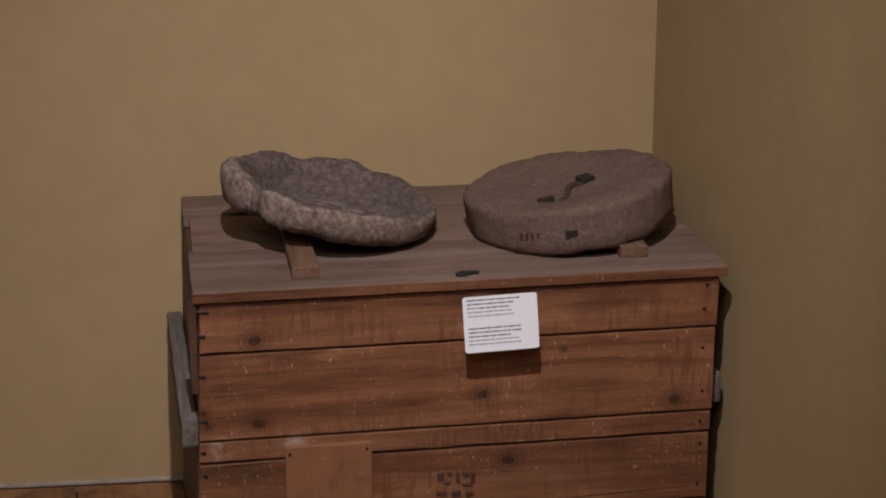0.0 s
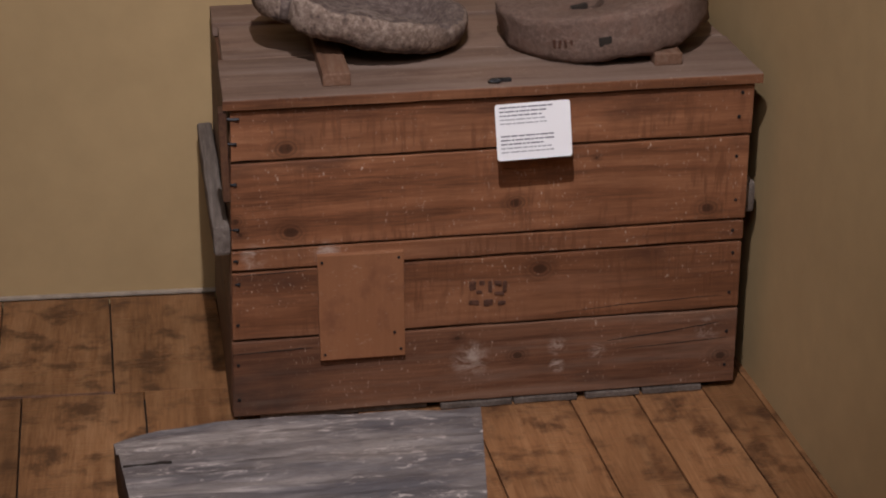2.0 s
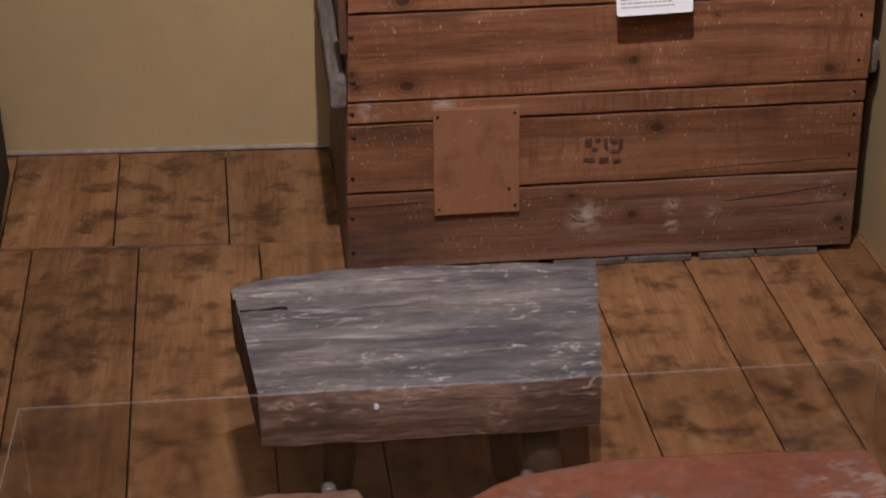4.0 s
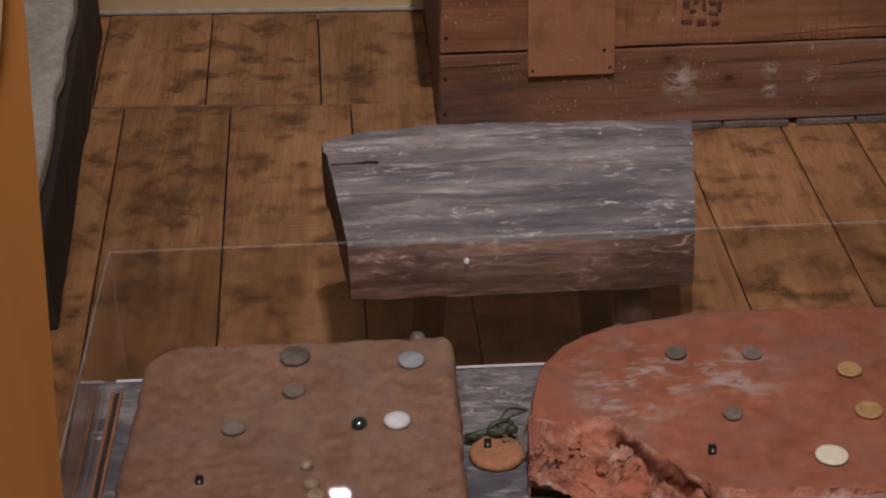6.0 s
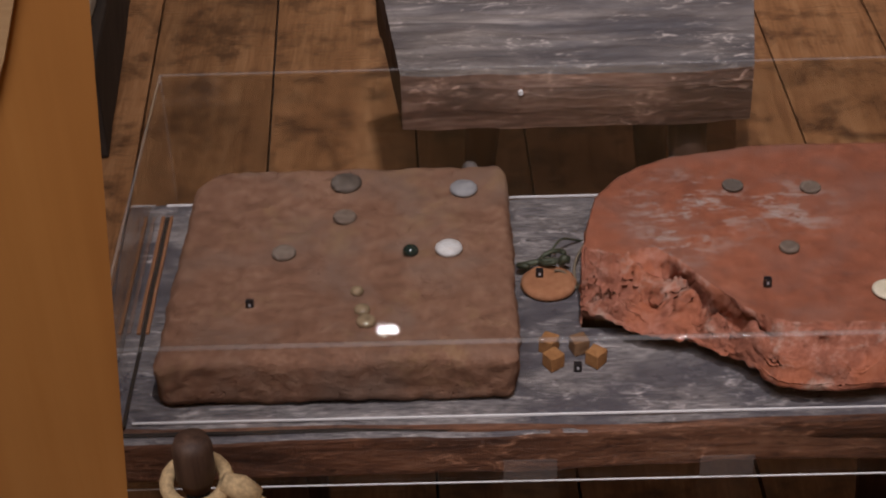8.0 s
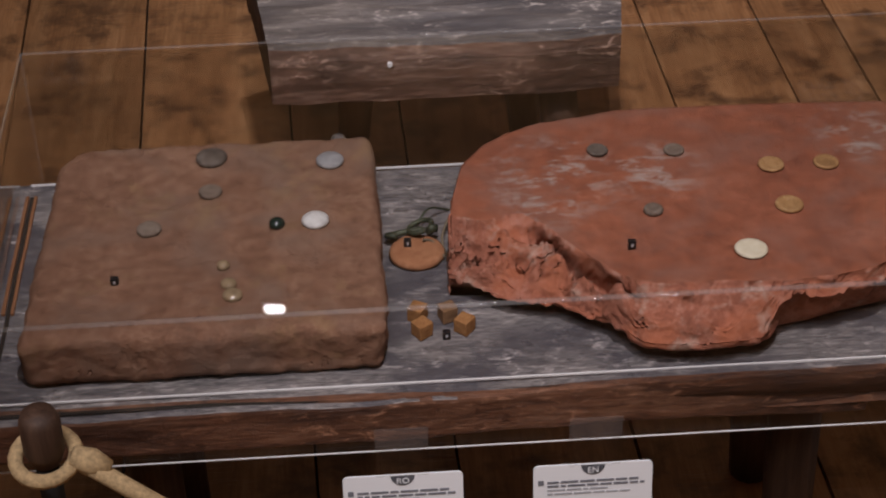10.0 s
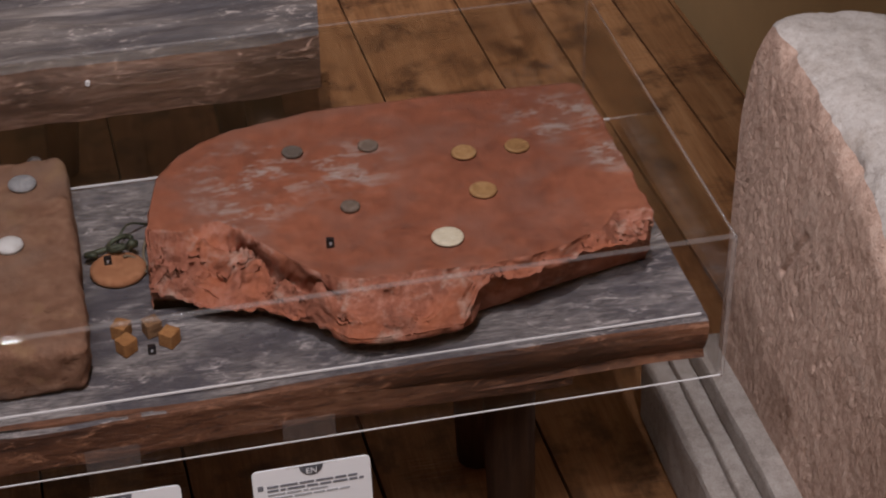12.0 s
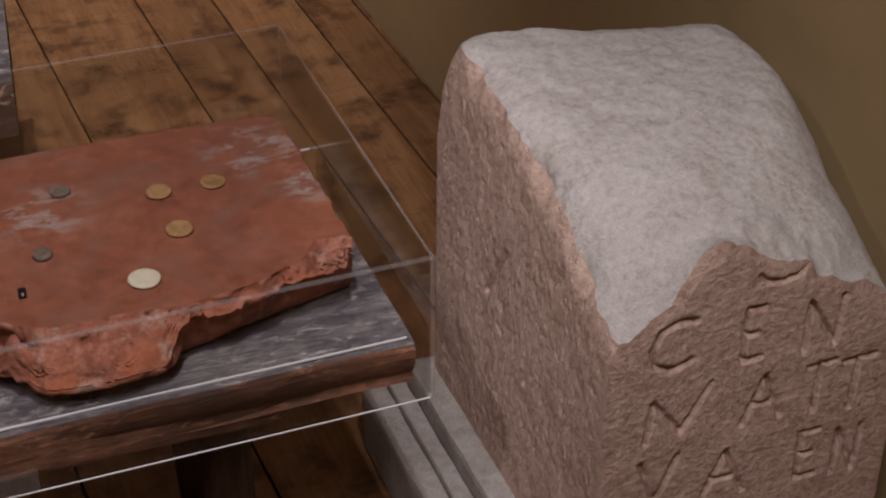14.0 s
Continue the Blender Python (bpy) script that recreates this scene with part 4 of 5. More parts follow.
    bpy.data.meshes.remove(me)
    for f, m in zip(bm.faces, tone):
        f.material_index = m
    # rough grain of the fracture
    bm.normal_update()
    moves = []
    for v in bm.verts:
        raw = sum(f.material_index for f in v.link_faces) / len(v.link_faces)
        p = v.co
        chunk = noise.voronoi(Vector((p.x * 42, p.y * 42, p.z * 60)) + noise.noise_vector(p * 60) * 0.35)[0]
        small = noise.voronoi(p * 110)[0]
        r = 0.0030 * noise.noise(p * 36) + 0.0075 * (0.42 - chunk[0]) + 0.0022 * (0.42 - small[0]) + 0.0008 * noise.noise(p * 230)
        pit = 0.008 * max(0.0, noise.noise(p * 60 + Vector((3, 1, 2))) - 0.3)
        r *= 0.6 if 0.225 < p.x < 0.335 else 1.0
        moves.append((v, v.normal * (r - pit) * raw * (0.5 if v.co.z < 0.4 else 1.0)))
    for v, m in moves:
        v.co += m
        v.co.z = max(v.co.z, zl)
    ob = part("roman_tile", bm, [TILE, TILE_RAW], None, smooth=True)
    return tagged(ob, "broken red Roman roof tile with pale lime traces", "tile")


roman_tile()


# ---- small finds ----
def disc(name, x, y, z, r, h, mat, label, category, group, dome=0.0, dish=0.0, tilt=0.0):
    rows = [(r * 0.55, 0), (r * 0.9, 0), (r, h * 0.35), (r * 0.97, h * 0.7), (r * 0.85, h), (r * 0.6, h + dome * 0.6 - dish), (r * 0.3, h + dome - dish), (r * 0.05, h + dome - dish)]
    bm, _ = lathe(rows, 28, r * 0.025, x * 90, None, 60)
    bmesh.ops.transform(bm, matrix=pose(x, y, z, tilt, 0, x * 700), verts=bm.verts)
    return tagged(part(name, bm, mat, None, smooth=True), label, category, group)


GREYBONE = stone("grey_gaming_piece", (0.08, 0.058, 0.043), (0.165, 0.122, 0.095), (0.26, 0.21, 0.17), 90, 0.4, relief=0.6)
DARKPIECE = stone("dark_gaming_piece", (0.05, 0.038, 0.031), (0.105, 0.083, 0.068), (0.19, 0.155, 0.13), 90, 0.4, relief=0.6)
BLUEPIECE = stone("bluish_gaming_piece", (0.12, 0.12, 0.13), (0.22, 0.215, 0.22), (0.33, 0.32, 0.32), 90, 0.3, relief=0.3)
WHITEPIECE = stone("white_gaming_piece", (0.38, 0.36, 0.345), (0.52, 0.50, 0.485), (0.64, 0.62, 0.60), 60, 0.1, relief=0.2, rough=0.35)
BONE = stone("yellow_bone", (0.20, 0.10, 0.042), (0.36, 0.20, 0.085), (0.50, 0.32, 0.16), 80, 0.3, relief=0.5, rough=0.42)
IVORY = stone("pale_bone", (0.44, 0.37, 0.26), (0.58, 0.51, 0.38), (0.68, 0.62, 0.49), 80, 0.2, relief=0.2, rough=0.5)
GLASSG = plain("dark_green_glass", (0.012, 0.022, 0.018), 0.15, spec=0.6)
GLASSC = plain("pale_green_glass", (0.23, 0.165, 0.10), 0.12, spec=0.8, vary=0.35, size=120)
CLAY = stone("orange_clay_disc", (0.20, 0.078, 0.036), (0.30, 0.128, 0.062), (0.40, 0.19, 0.098), 60, 0.3, relief=0.4)
BRONZE = plain("green_bronze", (0.045, 0.05, 0.03), 0.55, 0.3, 60, 0.4)
SHADED_CUBE = stone("shaded_dice_stone", (0.10, 0.055, 0.028), (0.17, 0.09, 0.045), (0.25, 0.14, 0.075), 70, 0.3, relief=0.4)
CUBE = stone("ochre_dice_stone", (0.17, 0.072, 0.026), (0.27, 0.122, 0.044), (0.38, 0.19, 0.078), 70, 0.3, relief=0.4)
CORD = plain("grey_cord", (0.15, 0.115, 0.075), 0.9, size=300)
MARK = plain("black_marker", (0.012, 0.010, 0.012), 0.3)

ZB, ZT = 0.4488, 0.4664
G1, G2 = "gaming pieces on the brick", "gaming pieces on the tile"
disc("gaming_piece", -0.186, -1.383, ZB, 0.0165, 0.007, DARKPIECE, "large dark grey round gaming piece on the brick", "gaming piece", G1, dome=0.002)
disc("gaming_piece", -0.063, -1.398, ZB, 0.0145, 0.006, BLUEPIECE, "bluish grey round gaming piece on the brick", "gaming piece", G1, dome=0.002)
disc("gaming_piece", -0.185, -1.445, ZB, 0.0122, 0.005, GREYBONE, "grey round gaming piece on the brick", "gaming piece", G1)
disc("gaming_piece", -0.243, -1.506, ZB, 0.0125, 0.005, GREYBONE, "grey round gaming piece on the brick", "gaming piece", G1)
disc("glass_counter", -0.117, -1.508, ZB, 0.0082, 0.006, GLASSG, "small black glass counter on the brick", "gaming piece", G1, dome=0.003)
disc("glass_counter", -0.079, -1.505, ZB, 0.0138, 0.006, WHITEPIECE, "glossy white glass counter on the brick", "gaming piece", G1, dome=0.003)
for x, y, r in ((-0.168, -1.573, 0.0065), (-0.162, -1.603, 0.008), (-0.158, -1.621, 0.0095)):
    disc("glass_bead", x, y, ZB, r, 0.005, GLASSC, "small pale translucent glass bead on the brick", "bead", "glass beads on the brick", dome=0.002)
disc("gaming_piece", 0.212, -1.429, ZT, 0.0112, 0.0035, DARKPIECE, "dark grey round gaming piece on the tile", "gaming piece", G2, dish=0.0012)
disc("gaming_piece", 0.290, -1.436, ZT, 0.0108, 0.0035, GREYBONE, "grey round gaming piece on the tile", "gaming piece", G2, dish=0.0014)
disc("gaming_piece", 0.252, -1.542, ZT, 0.0098, 0.005, GREYBONE, "small grey round gaming piece on the tile", "gaming piece", G2)
disc("bone_counter", 0.383, -1.472, ZT, 0.0132, 0.004, BONE, "yellow bone counter with a dished centre", "gaming piece", G2, dish=0.0030)
disc("bone_counter", 0.439, -1.473, ZT, 0.0130, 0.004, BONE, "yellow bone counter on the tile", "gaming piece", G2, dish=0.0018)
disc("bone_counter", 0.386, -1.544, ZT, 0.0142, 0.004, BONE, "yellow bone counter on the tile", "gaming piece", G2, dish=0.0018)
disc("bone_counter", 0.334, -1.614, ZT, 0.0160, 0.004, IVORY, "large pale bone counter on the tile", "gaming piece", G2, dish=0.001)


def marker(x, y, z):
    root = thing("number_marker", (x, y, z), "tiny black numbered marker cube beside the finds", "marker", "number markers")
    part("cube", box((x - 0.0038, y - 0.003, z), (x + 0.0038, y + 0.003, z + 0.0085), 0.0006), MARK, root)
    part("print_bar", box((x - 0.0010, y - 0.0033, z + 0.003), (x + 0.0010, y - 0.0031, z + 0.0065), 0), PRINT_GREY, root)


marker(-0.270, -1.592, ZB)
marker(0.222, -1.600, ZT)
marker(0.042, -1.632, 0.3945)
tag_disc = disc("clay_disc", 0.021, -1.497, 0.3945, 0.0285, 0.010, CLAY, "flat orange clay disc on the table", "disc", "")
marker(0.012, -1.492, 0.4045)
brace = thing("bronze_bracelet", (0.022, -1.478, 0.405), "green corroded bronze bracelet with twisted wire and a cord", "bracelet")
part("hoop", tube([(0.014 + 0.022 * math.cos(a), -1.476 + 0.006 * math.sin(a), 0.407 + 0.002 * math.sin(2 * a)) for a in [k * 0.32 for k in range(14)]], 0.0034, 8), BRONZE, brace, smooth=True)
part("hoop", tube([(0.026 + 0.012 * math.cos(a), -1.470 + 0.010 * math.sin(a), 0.412 + 0.004 * math.cos(a)) for a in [k * 0.36 for k in range(15)]], 0.0028, 8), BRONZE, brace, smooth=True)
part("terminal", tube([(0.033, -1.473, 0.408), (0.038, -1.473, 0.412), (0.043, -1.472, 0.410)], 0.0055, 10, taper=[0.7, 1, 0.7]), BRONZE, brace, smooth=True)
part("cord", tube([(0.022 + 0.03 * u + 0.024 * u * u, -1.463 + 0.06 * u, 0.402 + 0.012 * math.sin(u * 5)) for u in [k / 12 for k in range(13)]], 0.0013, 6), BRONZE, brace)
part("cord", tube([(0.064 - 0.006 * u - 0.02 * math.sin(u * 3) * u, -1.42 - 0.09 * u, 0.400 + 0.006 * math.sin(u * 4)) for u in [k / 12 for k in range(13)]], 0.0014, 6), CORD, brace)
part("cord", tube([(0.028 + 0.02 * u, -1.488 - 0.022 * u + 0.012 * math.sin(3 * u), 0.408 - 0.008 * u) for u in [k / 10 for k in range(11)]], 0.0014, 6), CORD, brace)
for x, y, turn in ((0.019, -1.625, 35), (0.060, -1.622, 50), (0.045, -1.602, 20), (0.016, -1.600, 60)):
    bm = box((-0.0078, -0.0078, 0), (0.0078, 0.0078, 0.0155), 0.0012, (3, 3, 3), 0.0006, 90, seed=x)
    bmesh.ops.transform(bm, matrix=pose(x, y, 0.3948, 0, 0, turn), verts=bm.verts)
    # the shadowed die gets a darker copy of the dice stone
    dark = x == 0.045
    tagged(part("stone_die", bm, SHADED_CUBE if dark else CUBE, None), "small stone die on the table, painted darker for its shade" if dark else "small ochre stone die on the table", "die", "dice on the table")

# ---- hanging caption cards ----
for nm, cx, cz in (("RO", -0.007, 0.259), ("EN", 0.1755, 0.259)):
    rows = word_bars(-0.044, 0.017, 0.088, 0.0024, 0, cx) + word_bars(-0.044, 0.0125, 0.094, 0.0024, 0, cx + 1) + word_bars(-0.044, 0.008, 0.06, 0.002, 1, cx + 2) + word_bars(-0.044, 0.0035, 0.08, 0.002, 1, cx + 4)
    rows += [(-0.053, 0.017, 0.0055, 0.0055, 0)]
    c = card("caption_card", Matrix.Translation((cx, -1.715, cz)) @ pose(0, 0, 0, -8, 0, 0), 0.115, 0.072, rows, "white caption card with a black language tab under the table", "caption cards")
    bm = bmesh.new()
    pts = [bm.verts.new((0.0115 * math.cos(a), -0.0026, 0.0355 + 0.0112 * math.sin(a))) for a in [math.pi + math.pi * k / 14 for k in range(15)]]
    bm.faces.new(pts)
    bmesh.ops.solidify(bm, geom=bm.faces[:], thickness=0.0004)
    t = part("language_tab", bm, PRINT, None, "black half-round tab")
    t.parent = c
    fc = bpy.data.curves.new("letters", "FONT")
    fc.body, fc.size, fc.align_x, fc.extrude = nm, 0.009, "CENTER", 0.0001
    tmp = bpy.data.objects.new("tmp", fc)
    me = bpy.data.meshes.new_from_object(tmp)
    bpy.data.objects.remove(tmp)
    me.transform(pose(0, -0.0033, 0.027, 90, 0, 0))
    me.materials.append(CARD)
    lt = new("letters", me)
    lt.parent = c
    bm = box((-0.025, -0.0066, 0.0745), (0.025, -0.0045, 0.100), 0.0005)
    for v in bm.verts:
        v.co.y -= 0.1405 * v.co.z
    tab = part("holder_tab", bm, PLEXI_TAB, None, "clear acrylic holder tab")
    tab.parent = c
    tab.visible_shadow = False
    bm = box((-0.025, -0.006, 0.037), (0.025, -0.0045, 0.074), 0.0005)
    for v in bm.verts:
        v.co.y -= 0.1405 * (v.co.z - 0.037)
    clip = part("holder", bm, PLEXI, None, "clear acrylic card holder")
    clip.parent = c
    clip.visible_shadow = False


# ---- altar ----
AX0, AX1, AY0, AY1, AZ0 = 0.692, 1.012, -1.876, -1.452, 0.14
FRONT_TOP = ((0.692, 0.478), (0.709, 0.484), (0.752, 0.507), (0.758, 0.521), (0.778, 0.556), (0.80, 0.569), (0.829, 0.553), (0.836, 0.543), (0.894, 0.521), (0.904, 0.504), (0.954, 0.486), (0.985, 0.470), (1.012, 0.440))
LEFT_TOP = ((-1.876, 0.480), (-1.80, 0.515), (-1.754, 0.549), (-1.62, 0.578), (-1.50, 0.590), (-1.465, 0.575), (-1.452, 0.54))


def altar_top(x, y):
    s = (y - AY0) / (AY1 - AY0)
    rise = min(1.0, s / 0.42)
    rise = 1 - (1 - rise) ** 1.7
    turn = max(0.0, min(1.0, (s - 0.28) / 0.35))
    crown = 0.586 + 0.045 * (0.85 - x) * s - 7.0 * max(0.0, x - 0.895 - 0.075 * turn) ** 2
    soft = sum(lerp_table(x + 0.012 * k, FRONT_TOP) for k in range(-4, 5)) / 9
    near = max(0.0, 1 - s / 0.07)
    z = (lerp_table(x, FRONT_TOP) * near + soft * (1 - near)) * (1 - rise) + crown * rise
    w = max(0.0, 1 - (x - AX0) / 0.05) ** 1.5
    z = z * (1 - w) + lerp_table(y, LEFT_TOP) * w
    w = max(0.0, (x - 0.95) / 0.062) ** 2
    z -= 0.016 * w
    behind = 0.92 - 0.12 * max(0.0, min(1.0, (x - 0.78) / 0.12))
    z -= 0.05 * max(0.0, (s - behind) / (1 - behind)) ** 1.5
    return z + (0.006 * noise.noise((x * 40, y * 25, 0)) + 0.003 * noise.noise((x * 130, y * 90, 0))) * max(0.0, 1 - s / 0.12)


# strokes of the inscription: letter box (x, z, width, height) and polylines in it
GLYPH = {
    "C": ([(0.95, 0.95), (0.6, 1.0), (0.2, 0.85), (0.02, 0.5), (0.15, 0.15), (0.5, 0.0), (0.95, 0.12)],),
    "E": ([(0.1, 0), (0.1, 1)], [(0.1, 1), (0.8, 0.98)], [(0.1, 0.5), (0.6, 0.5)], [(0.1, 0), (0.85, 0.02)]),
    "N": ([(0.05, 0), (0.1, 1)], [(0.1, 1), (0.85, 0.02)], [(0.85, 0), (0.95, 1)]),
    "A": ([(0.0, 0), (0.5, 1)], [(0.5, 1), (1.0, 0)], [(0.25, 0.4), (0.75, 0.4)]),
    "V": ([(0.0, 1), (0.45, 0)], [(0.45, 0), (0.95, 1)]),
    "M": ([(0.0, 0.0), (0.08, 0.85)], [(0.08, 0.85), (0.55, 0.1)], [(0.55, 0.1), (0.98, 1.0)]),
    "T": ([(0.0, 0.96), (1.0, 1.0)], [(0.45, 0.95), (0.35, 0.0)]),
    "O": ([(0.0, 0.45), (0.15, 0.12), (0.5, 0.0), (0.85, 0.15), (1.0, 0.5)],),
}
TEXT = (("O", 0.841, 0.508, 0.049, 0.024), ("C", 0.735, 0.434, 0.045, 0.055), ("E", 0.830, 0.424, 0.024, 0.060), ("N", 0.896, 0.419, 0.042, 0.055),
        ("M", 0.737, 0.352, 0.066, 0.055), ("A", 0.840, 0.345, 0.041, 0.054), ("T", 0.908, 0.340, 0.028, 0.058), ("T", 0.948, 0.334, 0.034, 0.060),
        ("V", 0.735, 0.273, 0.040, 0.054), ("A", 0.804, 0.260, 0.046, 0.056), ("E", 0.908, 0.256, 0.026, 0.059), ("N", 0.950, 0.250, 0.030, 0.056))
STROKES = []
for g, x, z, w, h in TEXT:
    for line in GLYPH[g]:
        pts = [(x + w * a, z + h * b) for a, b in line]
        STROKES += list(zip(pts, pts[1:]))


def engraved(x, z):
    best = 1.0
    for (ax, az), (bx, bz) in STROKES:
        if not (min(ax, bx) - 0.006 < x < max(ax, bx) + 0.006 and min(az, bz) - 0.006 < z < max(az, bz) + 0.006):
            continue
        dx, dz = bx - ax, bz - az
        t = max(0.0, min(1.0, ((x - ax) * dx + (z - az) * dz) / (dx * dx + dz * dz)))
        best = min(best, math.hypot(x - ax - t * dx, z - az - t * dz))
    depth = 0.85 + 0.5 * noise.noise((x * 60, 8.0, z * 60))
    return 0.0080 * max(0.0, min(1.0, depth)) * max(0.0, 1 - best / (0.0042 + 0.001 * noise.noise((x * 150, 2.0, z * 150))))


def altar_body():
    verts, faces, mats = [], [], []

    def grid(nu, nv, fn, mat):
        base = len(verts)
        for i in range(nu + 1):
            for j in range(nv + 1):
                verts.append(fn(i / nu, j / nv))
        for i in range(nu):
            for j in range(nv):
                a = base + i * (nv + 1) + j
                faces.append((a, a + 1, a + nv + 2, a + nv + 1))
                mats.append(mat)

    def front(u, v):
        x = AX0 + (AX1 - AX0) * u
        z = AZ0 + (altar_top(x, AY0) - AZ0) * v
        p = Vector((x, AY0, z))
        r = noise.noise(p * 30) * 0.0012 + noise.noise((p.x * 80, 0, p.z * 140)) * 0.0004 + noise.noise((p.x * 190, 3, p.z * 260)) * 0.0005
        fade = min(1.0, v * 20, (1 - v) * 30, u * 40, (1 - u) * 40)
        return (x, AY0 + (r + engraved(x, z)) * fade, z)

    def top(u, v):
        x, y = AX0 + (AX1 - AX0) * u, AY0 + (AY1 - AY0) * v
        z = altar_top(x, y)
        p = Vector((x, y, z))
        fade = min(1.0, v * 20, (1 - v) * 20, u * 20, (1 - u) * 20)
        return (x, y, z + (noise.noise(p * 18) * 0.0038 + noise.noise(p * 60) * 0.0022 + noise.noise(p * 160) * 0.0008) * fade)

    def side(x, sign):
        def fn(u, v):
            y = AY0 + (AY1 - AY0) * u
            z = AZ0 + (altar_top(x, y) - AZ0) * v
            p = Vector((x, y, z))
            fade = min(1.0, v * 20, (1 - v) * 20, u * 20, (1 - u) * 20)
            cut = 0.0
            if sign < 0:
                d = abs((y + 1.62) * 0.86 + (z - 0.39) * 0.52)
                e = (z - 0.39) * 0.86 - (y + 1.62) * 0.52
                cut = 0.006 * max(0.0, 1 - d / 0.006) * (1 if abs(e) < 0.05 else 0)
            return (x - sign * cut + sign * fade * (noise.noise((p.x * 30, p.y * 40, p.z * 25)) * 0.0018 + noise.noise((p.x * 90, p.y * 130 + p.z * 40, p.z * 60)) * 0.0007 + noise.noise((p.x * 90, p.y * 330 + p.z * 90, p.z * 110)) * 0.0010 - 0.007 * max(0.0, noise.noise((5.0, p.y * 95, p.z * 60)) - 0.42)), y, z)
        return fn

    def back(u, v):
        x = AX0 + (AX1 - AX0) * u
        return (x, AY1, AZ0 + (altar_top(x, AY1) - AZ0) * v)

    grid(230, 260, front, 0)
    grid(90, 120, top, 1)
    grid(230, 190, side(AX0, -1), 0)
    grid(30, 30, side(AX1, 1), 1)
    grid(20, 20, back, 1)
    me = bpy.data.meshes.new("altar_block")
    me.from_pydata(verts, [], faces)
    bm = bmesh.new()
    bm.from_mesh(me)
    bpy.data.meshes.remove(me)
    for f, m in zip(bm.faces, mats):
        f.material_index = m
    # worn, chipped upper edges
    for v in bm.verts:
        x, y, z = v.co
        below = altar_top(min(max(x, AX0), AX1), min(max(y, AY0), AY1)) - z
        chip = 0.010 + 0.010 * noise.noise((3.1, y * 22, x * 22)) + 0.004 * noise.noise((3.1, y * 70, x * 70))
        for near, axis, sign, scale in ((x - AX0, 0, 1, 1.0), (y - AY0, 1, 1, 0.35), (AX1 - x, 0, -1, 1.1), (AY1 - y, 1, -1, 1.8)):
            w = max(0.0, 1 - max(0.0, near) / 0.035) * max(0.0, 1 - max(0.0, below) / 0.035)
            v.co[axis] += sign * chip * scale * w * w
            v.co.z -= chip * 0.4 * scale * w * w
    return bm


altar = thing("stone_altar", (0.84, -1.66, 0.0), "broken inscribed limestone altar with a whitened top and moulded base", "altar")
part("altar_block", altar_body(), [ALTAR, ALTAR_TOP], altar, "inscribed brown limestone shaft with a pale broken top", smooth=True)
part("moulding", box((0.664, -1.915, 0.105), (1.016, -1.425, 0.141), 0.008, (10, 14, 3), 0.002, 20), BASE, altar, "pale upper base moulding")
part("moulding", box((0.646, -1.93, 0.090), (1.016, -1.41, 0.1045), 0.004, (10, 14, 2), 0.002, 20), BASE, altar)
part("base_block", box((0.618, -1.955, 0.0), (1.016, -1.395, 0.0895), 0.008, (10, 14, 4), 0.003, 16), BASE, altar, "pale stone base block")

# ---- small lamp on the rear wall, mirrored in the acrylic ----
LX, LZ = -0.257, 2.222
wall_lamp = thing("wall_lamp", (LX, 0.62, LZ), "small white spotlight fixed high on the ochre wall", "lamp")
part("mount", box((LX - 0.03, 0.600, LZ - 0.02), (LX + 0.03, 0.628, LZ + 0.02), 0.004), CARD, wall_lamp, "white wall mount")
part("housing", box((LX - 0.034, 0.552, LZ - 0.022), (LX + 0.034, 0.5995, LZ + 0.022), 0.006), CARD, wall_lamp, "white lamp housing")
part("lens", box((LX - 0.024, 0.5475, LZ - 0.010), (LX + 0.024, 0.5515, LZ + 0.010), 0.002), GLOW, wall_lamp, "lit lamp lens")

# ---- grey stone block by the wall ----
block = thing("stone_block", (-0.95, 0.0, 0.0), "rough grey stone slab on a plinth painted dark as shade", "stone block")


def slanted(lo, hi, rough, seed):
    bm = box(lo, hi, 0.008, (12, 24, 4), rough, 7, seed=seed)
    for v in bm.verts:
        if v.co.x > -0.95:
            v.co.x += 0.066 * (0.4 - v.co.y)
    return bm


part("slab", slanted((-1.25, -0.62, 0.165), (-0.687, 0.55, 0.20), 0.008, 0), GREYSTONE, block, "rough grey stone slab", smooth=True)
# the shade below the slab is put into this near-black colour
part("plinth", slanted((-1.22, -0.60, 0.0), (-0.676, 0.54, 0.163), 0.004, 2), PLINTH_SHADE, block, "plinth, coloured near-black to stand for its shade")

# ---- barrier in front ----
stand = thing("information_stand", (-0.45, -2.06, 0.0), "varnished orange pine display stand", "stand")
bm = loft([[(-0.62, -2.09, z), (-0.303 + 0.069 * (z - 0.5), -2.09, z), (-0.318 + 0.069 * (z - 0.5), -2.045, z), (-0.62, -2.045, z)] for z in (0.0, 0.3, 0.6, 0.9, 1.2)])
part("upright_panel", bm, PANEL, stand)
# paler sheet on the panel, its lit face painted as lighter wood
bm = loft([[(-0.62, -2.096, z), (x, -2.096, z), (x, -2.0905, z), (-0.62, -2.0905, z)] for z, x in ((0.80, -0.40), (0.93, -0.347), (1.005, -0.317), (1.066, -0.298), (1.127, -0.274), (1.2, -0.259))])
part("rail", bm, LIT_PINE, stand, "thin pale piece painted as the stand's lit face")
part("foot", box((-0.64, -2.16, 0.0), (-0.30, -1.98, 0.03), 0.004), PANEL, stand)

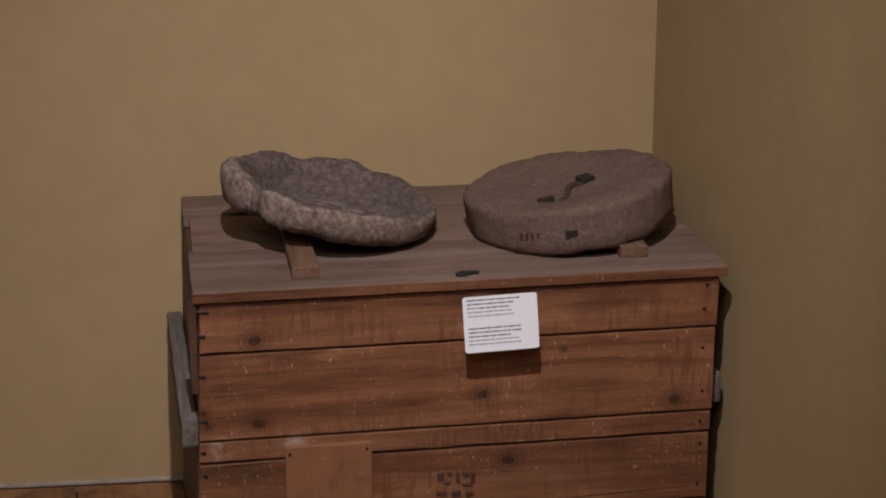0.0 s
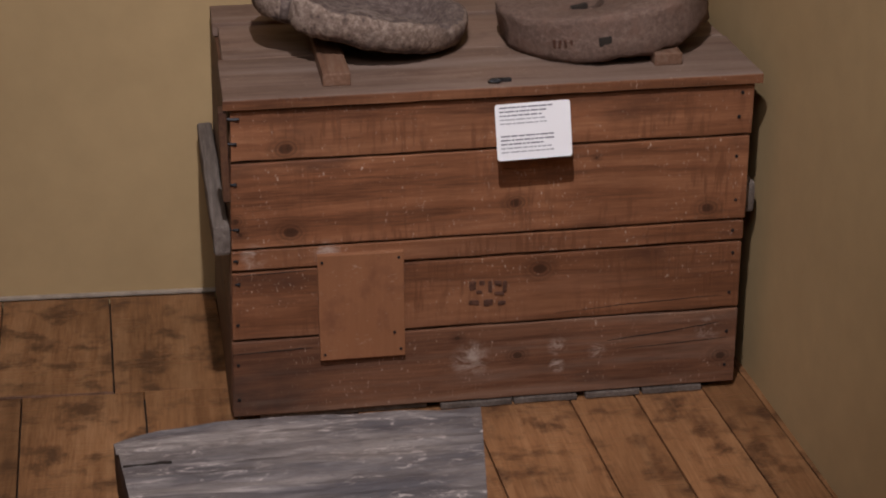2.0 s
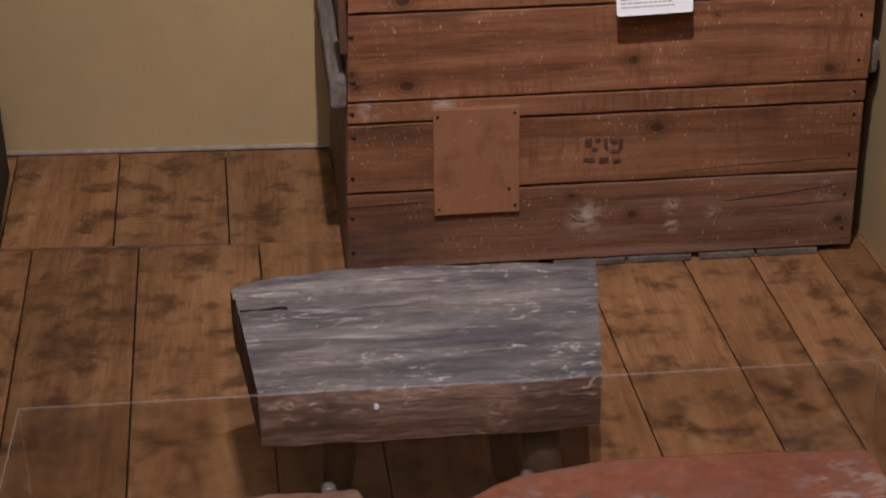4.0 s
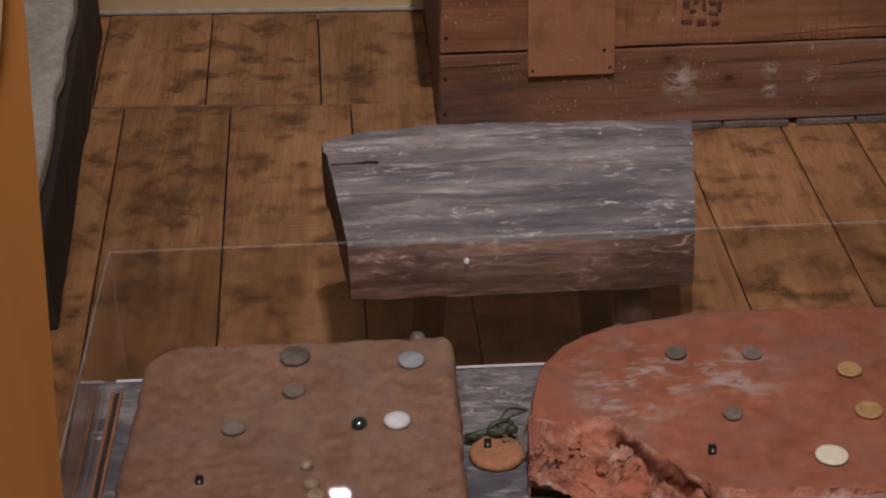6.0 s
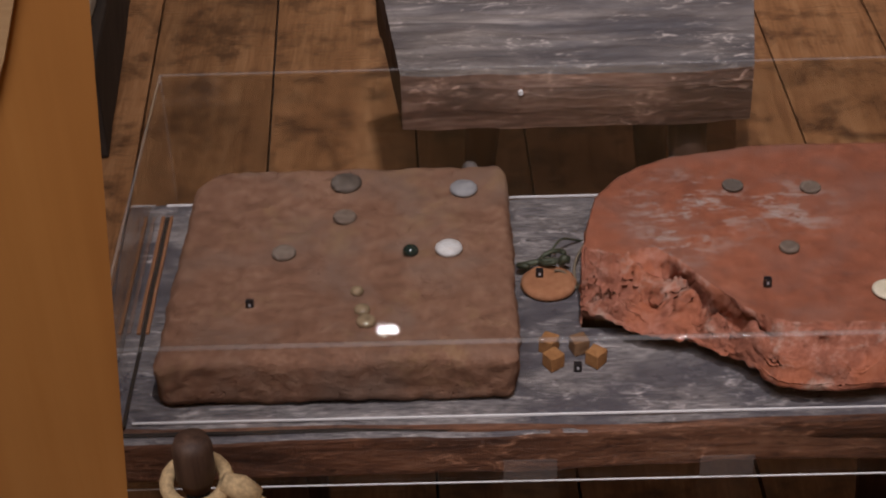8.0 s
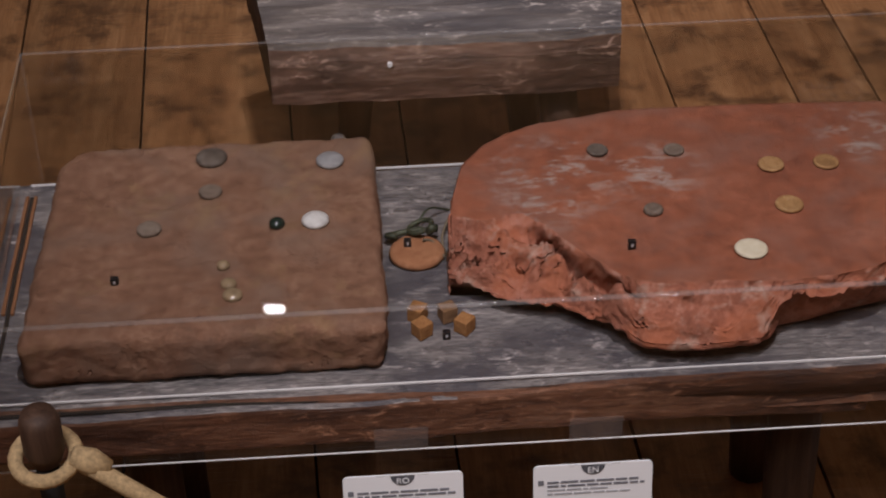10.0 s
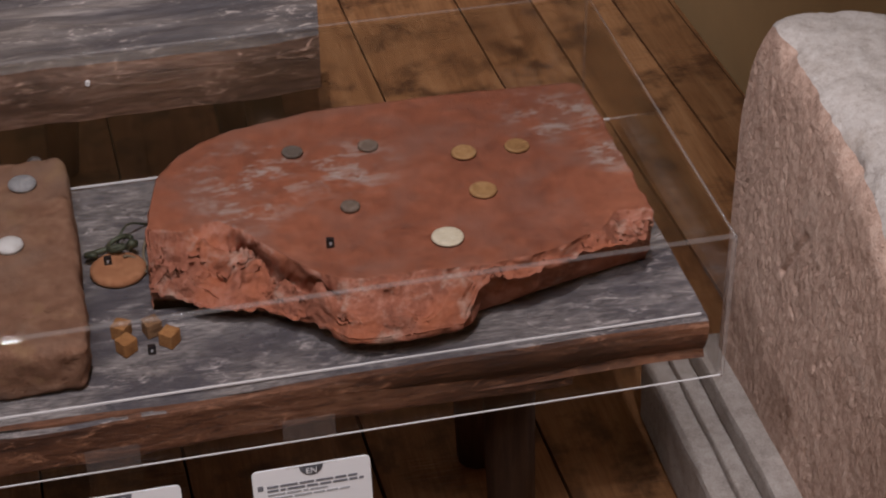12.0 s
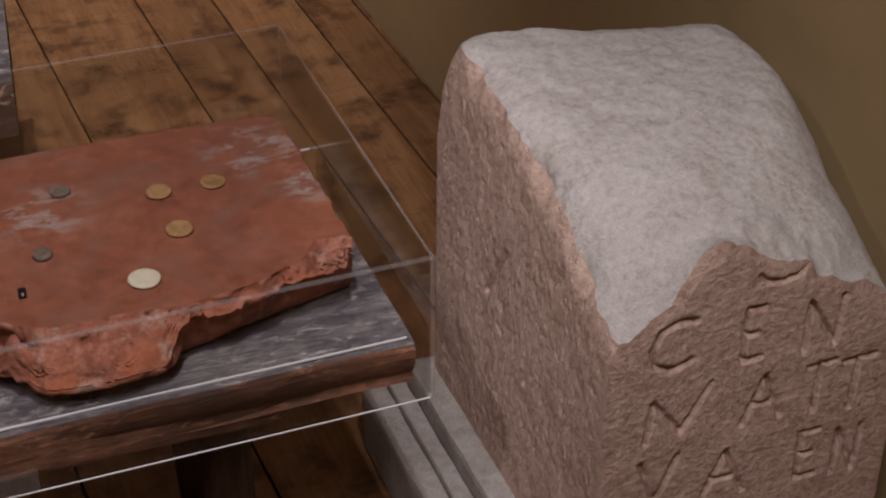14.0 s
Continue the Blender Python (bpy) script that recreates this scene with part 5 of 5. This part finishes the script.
post = thing("rope_post", (-0.222, -2.2, 0.0), "slim dark metal rope barrier post", "barrier post")
part("rod", tube([(-0.222, -2.2, 0.012), (-0.222, -2.2, 0.775)], 0.007, 12), IRON, post, smooth=True)
part("knob", tube([(-0.222, -2.2, 0.775), (-0.222, -2.2, 0.785), (-0.222, -2.2, 0.806), (-0.222, -2.2, 0.812)], 0.012, 16, taper=[0.7, 1, 1, 0.8]), LEG, post, "dark wooden knob", smooth=True)
part("foot_plate", tube([(-0.222, -2.2, 0.0), (-0.222, -2.2, 0.012)], 0.09, 28), IRON, post)
rope = thing("barrier_rope", (-0.2, -2.2, 0.78), "pale natural fibre rope looped over the post", "rope")
part("loop", tube([(-0.222 + 0.0175 * math.cos(a), -2.2 + 0.0175 * math.sin(a), 0.779 + 0.004 * math.sin(a)) for a in [2 * math.pi * k / 20 for k in range(21)]], 0.0045, 8), ROPE, rope, smooth=True)
part("strand", tube([(-0.206 + 1.2 * u, -2.205 - 0.35 * u, 0.782 - 0.75 * u + 0.62 * u * u) for u in [k / 30 for k in range(31)]], 0.0055, 8), ROPE, rope, smooth=True)
part("knot", tube([(-0.206, -2.206, 0.784), (-0.196, -2.206, 0.778), (-0.186, -2.207, 0.772)], 0.0085, 8, taper=[0.7, 1, 0.7]), ROPE, rope, smooth=True)

# ---- floor boards ----
rng = random.Random(5)


def floor_board(x0, x1, y0, y1):
    """One plank, slightly turned, a hair out of level with its neighbours."""
    g = 0.0016
    z = rng.uniform(-0.0012, 0.0012)
    bm = box((x0 + g, y0, -0.022), (x1 - g, y1, -0.002 + z), 0.0015, (2, 6, 1), 0.0006, 9, seed=x0 * 7)
    for v in bm.verts:
        x, y = v.co.x, v.co.y
        v.co.x, v.co.y = x - SKEW * y, y - 0.05 * x
    part("floor_board", bm, FLOOR, floor)


front_x = (-3.0, -2.78, -2.56, -2.34, -2.12, -1.90, -1.68, -1.46, -1.25, -1.03, -0.81, -0.592, -0.388, -0.158, 0.012, 0.23, 0.44, 0.632, 0.757, 0.892, 0.985, 1.11)
for a, b in zip(front_x, front_x[1:]):
    floor_board(a, b, -4.7, -2.3)
    floor_board(a, b, -2.298, 0.155)
rear_x = (-3.0, -2.64, -2.42, -2.2, -1.98, -1.76, -1.54, -1.32, -1.10, -0.88, -0.655, -0.437, -0.214, 0.01, 0.23, 0.45, 0.67, 0.80, 1.01)
for a, b in zip(rear_x, rear_x[1:]):
    floor_board(a, b, 0.158, 0.606)
